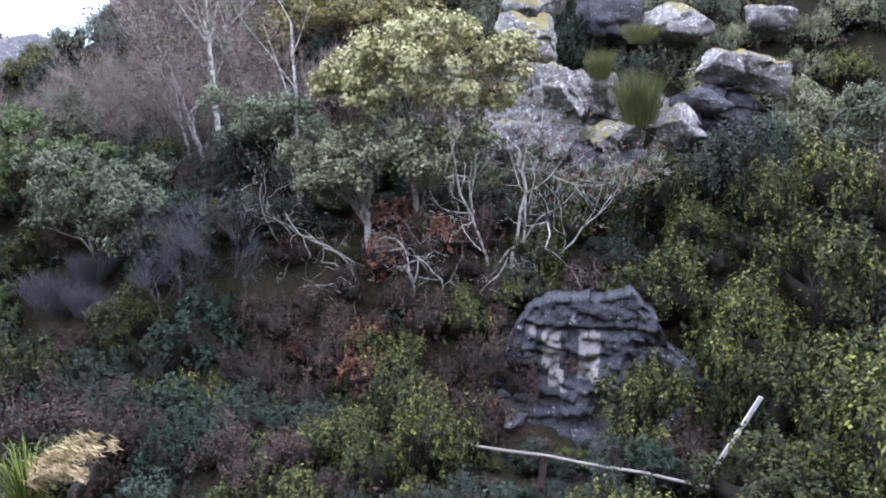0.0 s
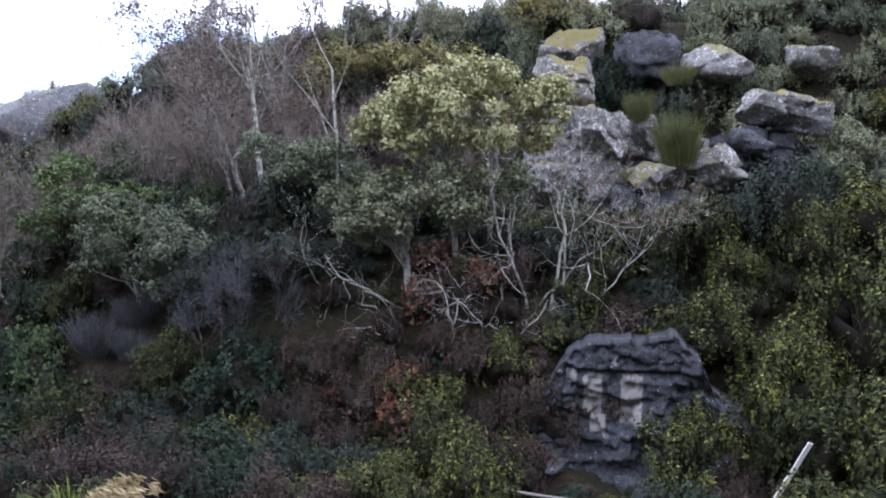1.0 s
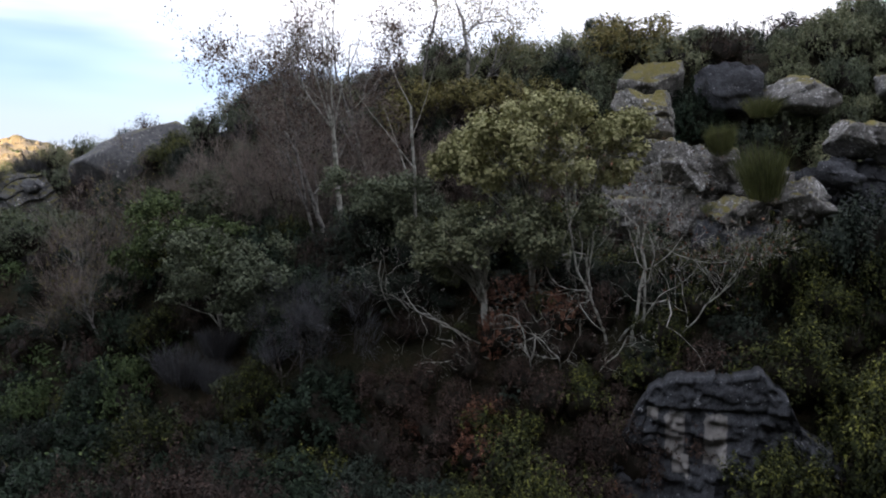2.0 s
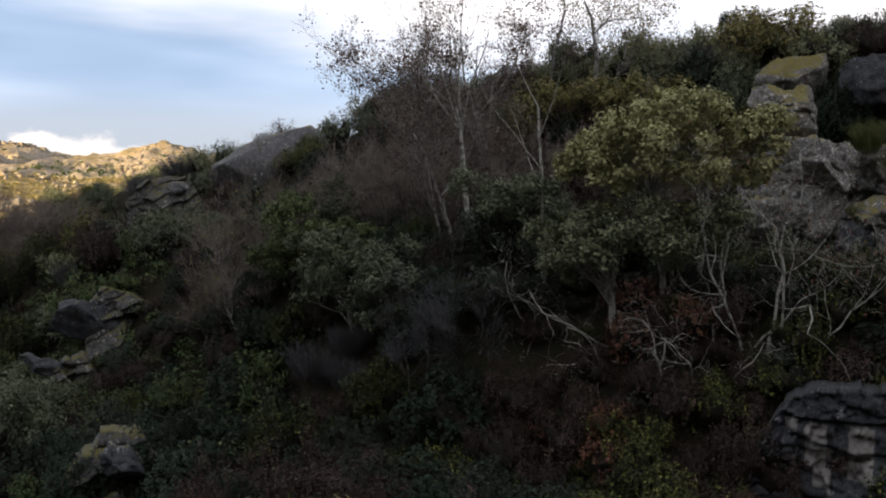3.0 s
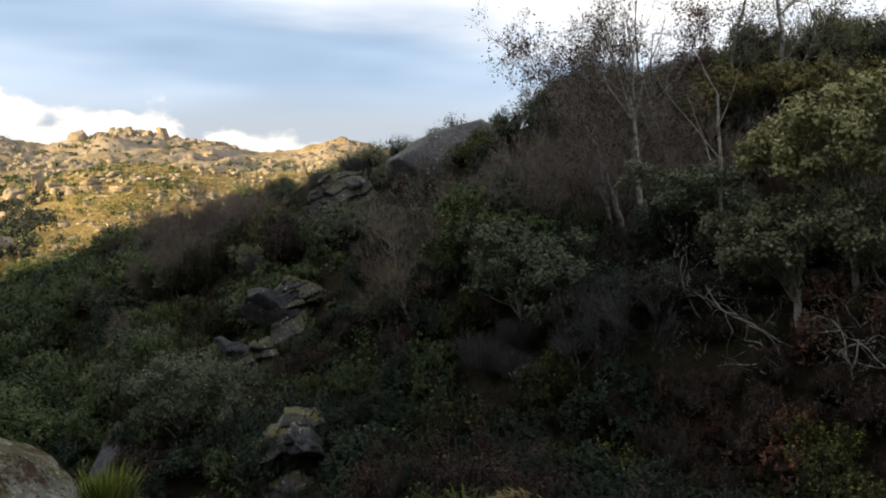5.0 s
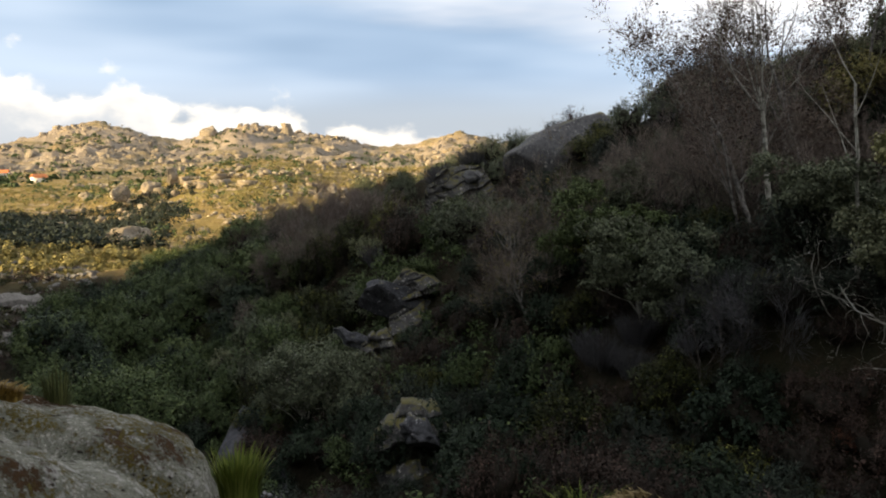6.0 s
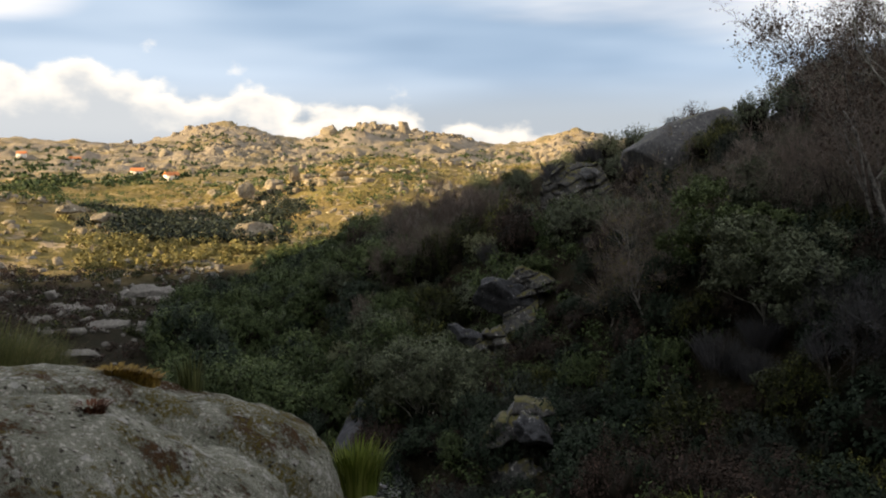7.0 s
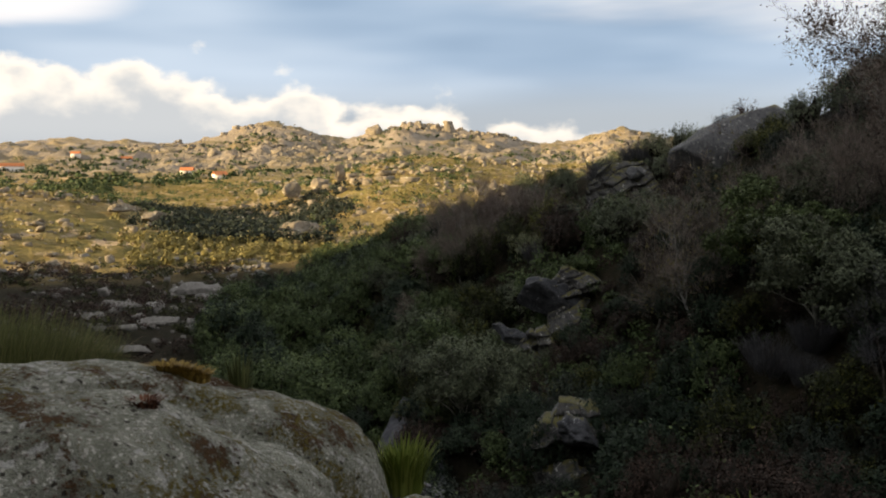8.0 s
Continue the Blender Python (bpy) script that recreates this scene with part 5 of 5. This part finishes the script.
STONES = []
for s in range(12):
    bm = bmesh.new()
    bmesh.ops.create_icosphere(bm, subdivisions=2, radius=1.0)
    r = np.random.default_rng(900 + s)
    v = np.array([p.co for p in bm.verts])
    o = Vector(r.uniform(-40, 40, 3))
    v = v / np.max(np.abs(v), axis=1, keepdims=True) ** 0.6
    v = v * (1 + 0.38 * np.array([noise.cell(Vector(p) * 1.6 + o) - 0.5 + 0.8 * noise.noise(Vector(p) * 1.7 + o) for p in v]))[:, None]
    for _ in range(6):
        nrm = unit(r.normal(size=3))
        over = np.maximum(v @ nrm - r.uniform(0.45, 0.85), 0)
        v = v - over[:, None] * nrm
    STONE_FACES = np.array([[q.index for q in f.verts] for f in bm.faces])
    STONES.append(v * np.array([1, 1, 0.75]))
    bm.free()


def stones(name, mat, label, count, a0, a1, d0, d1, size, seed, where=None, sink=0.25):
    r = np.random.default_rng(seed)
    az, d = r.uniform(a0, a1, count * 4), np.sqrt(r.uniform(d0 * d0, d1 * d1, count * 4))
    if where is not None:
        keep = np.array([where(a, q) > r.uniform() for a, q in zip(az, d)])
        az, d = az[keep], d[keep]
    az, d = az[:count], d[:count]
    x, y = d * np.sin(np.radians(az)), d * np.cos(np.radians(az))
    z = height(x, y)
    bits = []
    for i in range(len(az)):
        s = size[0] * (size[1] / size[0]) ** (r.uniform() ** 2.2)
        v = stone(r, s)
        t = r.uniform(0, 6.28)
        v = np.stack([v[:, 0] * math.cos(t) - v[:, 1] * math.sin(t), v[:, 0] * math.sin(t) + v[:, 1] * math.cos(t), v[:, 2]], 1)
        bits.append((v + np.array([x[i], y[i], z[i] + s * (0.5 - sink) * 0.6]), STONE_FACES))
    return stuff_of(name, bits, MAT[mat], label, "boulders")


stones("moor_boulders", "farrock", "granite boulders strewn over the sunlit moor", 1100, -84, -38, 128, 300, (0.25, 1.3), 21, clump(30, 3.0, 0.25))
stones("hill_boulders", "farrock", "granite boulders crowding the sunlit hillside", 2600, -60, -34, 225, 540, (0.4, 2.6), 22, clump(50, 6.0, 0.3))
stones("shoulder_boulders", "farrock", "granite boulders on the sunlit shoulder", 1000, -84, -60, 140, 250, (0.25, 1.3), 23, clump(25, 8.0, 0.6))
stones("shade_stones", "pale", "pale stones on the shaded valley floor", 1100, -80, -57, 50, 140, (0.15, 0.75), 24, clump(14, 2.0, 0.6))
stones("plain_boulders", "farrock", "far granite boulders over the plain", 900, -84, -32, 500, 1000, (0.8, 3.6), 25, clump(120, 1.0, 0.2))
stones("mountain_crags", "farrock", "granite crags covering the far mountains", 3200, -66, -28, 780, 1560, (2.0, 9.0), 26, clump(160, 9.0, 0.4), 0.95)

G = "granite tors on the far ridge"
TORS = ((-50.4, 1480, 44, (18, 14, 18)), (-49.4, 1480, 40, (20, 16, 15)), (-46.4, 1450, 44, (10, 10, 16)), (-45.5, 1440, 46, (12, 12, 19)), (-44.5, 1430, 34, (18, 16, 13)), (-43.0, 1420, 24, (20, 16, 12)), (-41.4, 1420, 18, (18, 14, 12)), (-39.8, 1420, 12, (14, 14, 10)), (-37.6, 1450, 16, (16, 14, 12)), (-34.8, 1480, 34, (22, 16, 12)), (-48.0, 1460, 38, (22, 14, 11)))
for az, d, h, half in TORS:
    rock(az, d, h, half, az * 13 % 60, 0, 0, "farrock", "weathered granite tor on the sunlit ridge", level=4, name="tor", group=G, clear=False, boxy=0.7, rough=0.16)
rock(-52.75, 288, -4.6, (2.0, 1.8, 3.2), 10, 0, 0, "farrock", "upright granite monolith on the moor", name="monolith", clear=False, boxy=0.7)
for az, d, h, half in ((-55.4, 157, -12.6, (2.6, 2.2, 2.0)), (-54.8, 158, -12.8, (2.0, 1.8, 1.6)), (-56.1, 158, -12.6, (2.0, 1.6, 1.4)), (-51.2, 290, -7.5, (4.6, 4.0, 3.4)), (-49.9, 296, -7.0, (3.6, 3.0, 2.6)), (-54.0, 280, -8.2, (3.4, 3.0, 2.8)), (-55.8, 276, -9.6, (3.6, 3.0, 2.6)), (-48.4, 110, -10.4, (3.0, 2.4, 1.6)), (-46.4, 108, -8.8, (3.8, 2.8, 1.6)), (-50.2, 112, -12.2, (2.2, 2.0, 1.2)), (-64.6, 172, -10.6, (3.0, 2.4, 1.0)), (-66.4, 178, -9.2, (3.2, 2.4, 1.0))):
    rock(az, d, h, half, az * 11 % 50, 0, 4, "pale" if d < 130 else "farrock", "large granite boulder on the moor", group="large boulders on the moor", clear=False, boxy=0.5)


# ---- houses on the plain ----
m, n = material("white_wall")
finish(n, n.mix(n.noise(n.add("ShaderNodeTexCoord").outputs["Object"], 0.6, 4.0), (0.70, 0.68, 0.64), (0.82, 0.80, 0.76)), 0.9)
MAT["wall"] = m
m, n = material("clay_roof")
finish(n, n.mix(n.noise(n.add("ShaderNodeTexCoord").outputs["Object"], 2.0, 5.0), (0.50, 0.16, 0.06), (0.66, 0.26, 0.10)), 0.85)
MAT["roof"] = m
m, n = material("dark_opening")
finish(n, (0.03, 0.032, 0.036), 0.3, spec=0.5)
MAT["pane"] = m


def box(x0, x1, y0, y1, z0, z1):
    v = np.array([(x, y, z) for z in (z0, z1) for y in (y0, y1) for x in (x0, x1)], float)
    return v, np.array([(0, 2, 3, 1), (4, 5, 7, 6), (0, 1, 5, 4), (2, 6, 7, 3), (0, 4, 6, 2), (1, 3, 7, 5)])


def house(az, d, w, deep, tall, turn, label):
    x, y = d * math.sin(radians(az)), d * math.cos(radians(az))
    ob = empty("house", pose(x, y, ground_at(x, y) - 0.6, 0, 0, turn - az), label, "house", "houses on the plain")
    part("wall", mesh_of("wall", *box(-w / 2, w / 2, -deep / 2, deep / 2, 0, tall), MAT["wall"]), ob)
    e, up = 0.5, deep * 0.28
    v = np.array([(-w / 2 - e, -deep / 2 - e, tall - 0.2), (w / 2 + e, -deep / 2 - e, tall - 0.2), (w / 2 + e, 0, tall + up), (-w / 2 - e, 0, tall + up), (-w / 2 - e, deep / 2 + e, tall - 0.2), (w / 2 + e, deep / 2 + e, tall - 0.2)])
    v = np.concatenate([v, v - np.array([0, 0, 0.25])])
    f = [(0, 1, 2, 3), (3, 2, 5, 4), (6, 9, 8, 7), (9, 10, 11, 8), (0, 6, 7, 1), (4, 5, 11, 10), (0, 3, 9, 6), (3, 4, 10, 9), (1, 7, 8, 2), (2, 8, 11, 5)]
    part("roof", mesh_of("roof", v, f, MAT["roof"]), ob, "orange clay tile roof")
    for i in range(int(w // 3.2)):
        cx = -w / 2 + 1.8 + i * 3.2
        win = part("window" if i != 1 else "door", mesh_of("window", *box(cx - 0.5, cx + 0.5, -deep / 2 - 0.06, -deep / 2 + 0.1, 1.0 if i != 1 else 0.6, 2.5), MAT["pane"]), ob)


house(-72.6, 840, 24, 9, 5.5, 8, "long white house with an orange tiled roof")
house(-62.4, 745, 10, 8, 4.2, -14, "low house with an orange tiled roof")
house(-60.4, 655, 9, 8, 4.6, 20, "white house with an orange tiled roof")
house(-66.0, 1000, 11, 8, 5.0, 10, "distant house with an orange tiled roof")
house(-68.9, 1010, 9, 8, 5.0, -10, "distant house with an orange tiled roof")


# ---- rail, pole and near plants ----
m, n = material("weathered_wood")
p = n.add("ShaderNodeTexCoord").outputs["Object"]
g = n.noise(n.add("ShaderNodeVectorMath", {0: p, 1: (0.8, 14.0, 14.0)}, operation="MULTIPLY").outputs[0], 2.0, 5.0, 0.6)
finish(n, n.mix(g, (0.13, 0.12, 0.105), (0.32, 0.305, 0.275)), 0.85, g, 0.4, 0.02)
MAT["wood"] = m
m, n = material("bleached_board")
finish(n, n.mix(g_board := n.noise(n.add("ShaderNodeTexCoord").outputs["Object"], 9.0, 4.0), (0.46, 0.45, 0.43), (0.64, 0.63, 0.60)), 0.8, g_board, 0.3, 0.02)
MAT["board"] = m
m, n = material("dark_post_wood")
g = n.noise(n.add("ShaderNodeTexCoord").outputs["Object"], 6.0, 5.0, 0.6)
finish(n, n.mix(g, (0.03, 0.026, 0.022), (0.075, 0.065, 0.055)), 0.9, g, 0.5, 0.02)
MAT["post"] = m
RAIL = [spot(a, 20.2, h) for a, h in ((1.3, -8.10), (7.5, -8.28), (14.4, -8.44), (20.4, -8.55), (26.0, -8.70))]
fence = empty("handrail_fence", Matrix.Translation(RAIL[0]), "weathered wooden handrail on dark posts beside a track", "fence")
for a, b in zip(RAIL[:-1], RAIL[1:]):
    a, b = a - RAIL[0], b - RAIL[0]
    along = (b - a).normalized()
    t = np.linspace(0, 1, 7)[:, None]
    pts = np.array(a) * (1 - t) + np.array(b) * t + np.array([0, 0, -0.03]) * np.sin(t * np.pi) + np.array(along) * 0.02
    part("rail", mesh_of("rail", *tube(pts, np.full(7, 0.042), 8), MAT["wood"], True), fence)
for a in RAIL:
    x, y, z = a - RAIL[0]
    g = ground_at(a.x, a.y) - RAIL[0].z
    pts = np.array([(x, y + 0.09, min(g, z - 0.9) - 0.2), (x + 0.01, y + 0.09, z - 0.3), (x, y + 0.09, z + 0.10)])
    part("post", mesh_of("post", *tube(pts, (0.10, 0.095, 0.09), 8), MAT["post"], True), fence, "dark round wooden post")
a, b = spot(19.15, 21.6, -8.35), spot(21.2, 21.9, -6.72)
pole = empty("leaning_pole", Matrix.Translation(a), "pale weathered board leaning out of the scrub", "pole")
mid = b - a
side, thick = Vector((0.055, 0.015, -0.022)), Vector((0.0, 0.03, 0.0))
v = [Vector(q) for q in (-side - thick, side - thick, side + thick, -side + thick)]
v = [q - mid * 0.25 for q in v] + [q + mid for q in v]
part("board", mesh_of("board", [tuple(q) for q in v], [(0, 3, 2, 1), (4, 5, 6, 7), (0, 1, 5, 4), (1, 2, 6, 5), (2, 3, 7, 6), (3, 0, 4, 7)], MAT["board"]), pole)


def blades(r, count, length, width, spread, droop, root=0.12):
    """Bent grass blades as narrow tapering strips."""
    a = r.uniform(0, 2 * np.pi, count)
    out = np.stack([np.cos(a), np.sin(a), np.zeros(count)], 1)
    base = out * (root * np.sqrt(r.uniform(0, 1, count)))[:, None]
    ln = length * r.uniform(0.5, 1.1, count)
    lean = spread * r.uniform(0.2, 1.0, count)
    side = np.stack([-np.sin(a), np.cos(a), np.zeros(count)], 1) * width / 2
    rows = []
    for k, t in enumerate((0.0, 0.4, 0.75, 1.0)):
        c = base + out * (lean * ln * t * t)[:, None] + np.array([0, 0, 1.0]) * (ln * (t - droop * t ** 3))[:, None]
        wd = (1, 0.9, 0.6, 0.08)[k]
        rows += [c - side * wd, c + side * wd]
    v = np.stack(rows, 1).reshape(-1, 3)
    f = (np.arange(count)[:, None, None] * 8 + np.array([[0, 1, 3, 2], [2, 3, 5, 4], [4, 5, 7, 6]])[None]).reshape(-1, 4)
    return v, f


def tuft(name, az, d, h, label, category, mat, seed, **kw):
    ob = new(name, mesh_of(name, *blades(np.random.default_rng(seed), **kw), MAT[mat]))
    ob.matrix_basis = Matrix.Translation(spot(az, d, h))
    return tagged(ob, label, category, kind="stuff")


MAT["grass"] = leaf_mat("grass_blade", (0.05, 0.075, 0.015), (0.12, 0.16, 0.03), (0.24, 0.27, 0.07))
MAT["moss"] = leaf_mat("rusty_moss", (0.12, 0.076, 0.024), (0.29, 0.20, 0.055), (0.45, 0.33, 0.10))
tuft("grass_tuft", -58.9, 4.65, -1.24, "upright tuft of grass behind a boulder", "grass", "broom", 1, count=130, length=0.26, width=0.008, spread=0.25, droop=0.05, root=0.06)
tuft("grass_tuft", -48.6, 4.9, -1.85, "bright green grass tuft beside a boulder", "grass", "grass", 2, count=420, length=0.30, width=0.011, spread=0.45, droop=0.12, root=0.13)
tuft("grass_tuft", -66.6, 5.6, -1.42, "thin grass behind a boulder", "grass", "broom", 3, count=80, length=0.25, width=0.008, spread=0.3, droop=0.05, root=0.15)
for i, (az, d, h) in enumerate(((-63.4, 4.45, -1.02), (-62.7, 4.45, -1.03), (-62.0, 4.45, -1.05), (-61.4, 4.45, -1.07))):
    tuft("moss_cushion", az, d, h, "yellow-brown moss cushion on a boulder", "moss", "moss", 10 + i, count=330, length=0.07, width=0.012, spread=0.9, droop=0.25, root=0.06)
tuft("moss_cushion", -64.4, 3.42, -0.90, "rusty moss cushion on a boulder", "moss", "bracken", 20, count=260, length=0.06, width=0.010, spread=0.9, droop=0.25, root=0.05)
# broom beside the ledge
for az, d, s in ((-71.5, 6.2, 0.85), (-74.0, 6.0, 1.0), (-69.3, 6.6, 0.6), (-76.5, 6.4, 1.0)):
    x, y = d * math.sin(radians(az)), d * math.cos(radians(az))
    r = np.random.default_rng(int(-az * 10))
    ob = empty("broom_bush", pose(x, y, EYE - 1.75), "broom bush of dense green and straw shoots", "shrub", "broom beside the ledge")
    part("foliage", mesh_of("foliage", *blades(r, 3600, 0.80 * s, 0.007, 0.34, 0.08, 0.62 * s), MAT["broom"]), ob)
    part("dry_stalk", mesh_of("dry_stalk", *blades(r, 420, 0.70 * s, 0.009, 0.6, 0.2, 0.60 * s), MAT["straw"]), ob, "straw-coloured dry stalks")
    part("wood", stem_mesh(5, MAT["bark"], 6, 0.012), ob).scale = (s * 0.6, s * 0.6, s * 0.55)

# feathery seed head on the near bank
plume = empty("plume_grass", Matrix.Translation(spot(-26.0, 7.0, -3.18)), "drooping straw-coloured seed plumes of tall grass", "grass")
r = np.random.default_rng(77)
for i in range(7):
    t = np.linspace(0, 1, 9)
    reach, up = r.uniform(0.25, 0.62), r.uniform(0.50, 0.68)
    pts = np.stack([t ** 2 * reach, 0.1 * (i - 3) * t, up * t * 1.25 - 0.42 * up * t ** 3], 1)
    stalk = part("stalk", mesh_of("stalk", *tube(pts, np.linspace(0.008, 0.003, 9), 4), MAT["straw"]), plume)
    c = pts[4:][r.integers(0, 5, 260)] + r.normal(size=(260, 3)) * 0.025
    along = unit(np.array([0.8, 0, -0.35]) + r.normal(size=(260, 3)) * 0.35)
    part("seed_head", mesh_of("seed_head", *quads(c, along, unit(np.cross(along, r.normal(size=(260, 3)))), r.uniform(0.05, 0.12, 260), np.full(260, 0.012)), MAT["straw"]), plume)
part("leaf_blade", mesh_of("leaf_blade", *blades(r, 160, 0.75, 0.012, 0.5, 0.3, 0.12), MAT["grass"]), plume, "green grass blades")
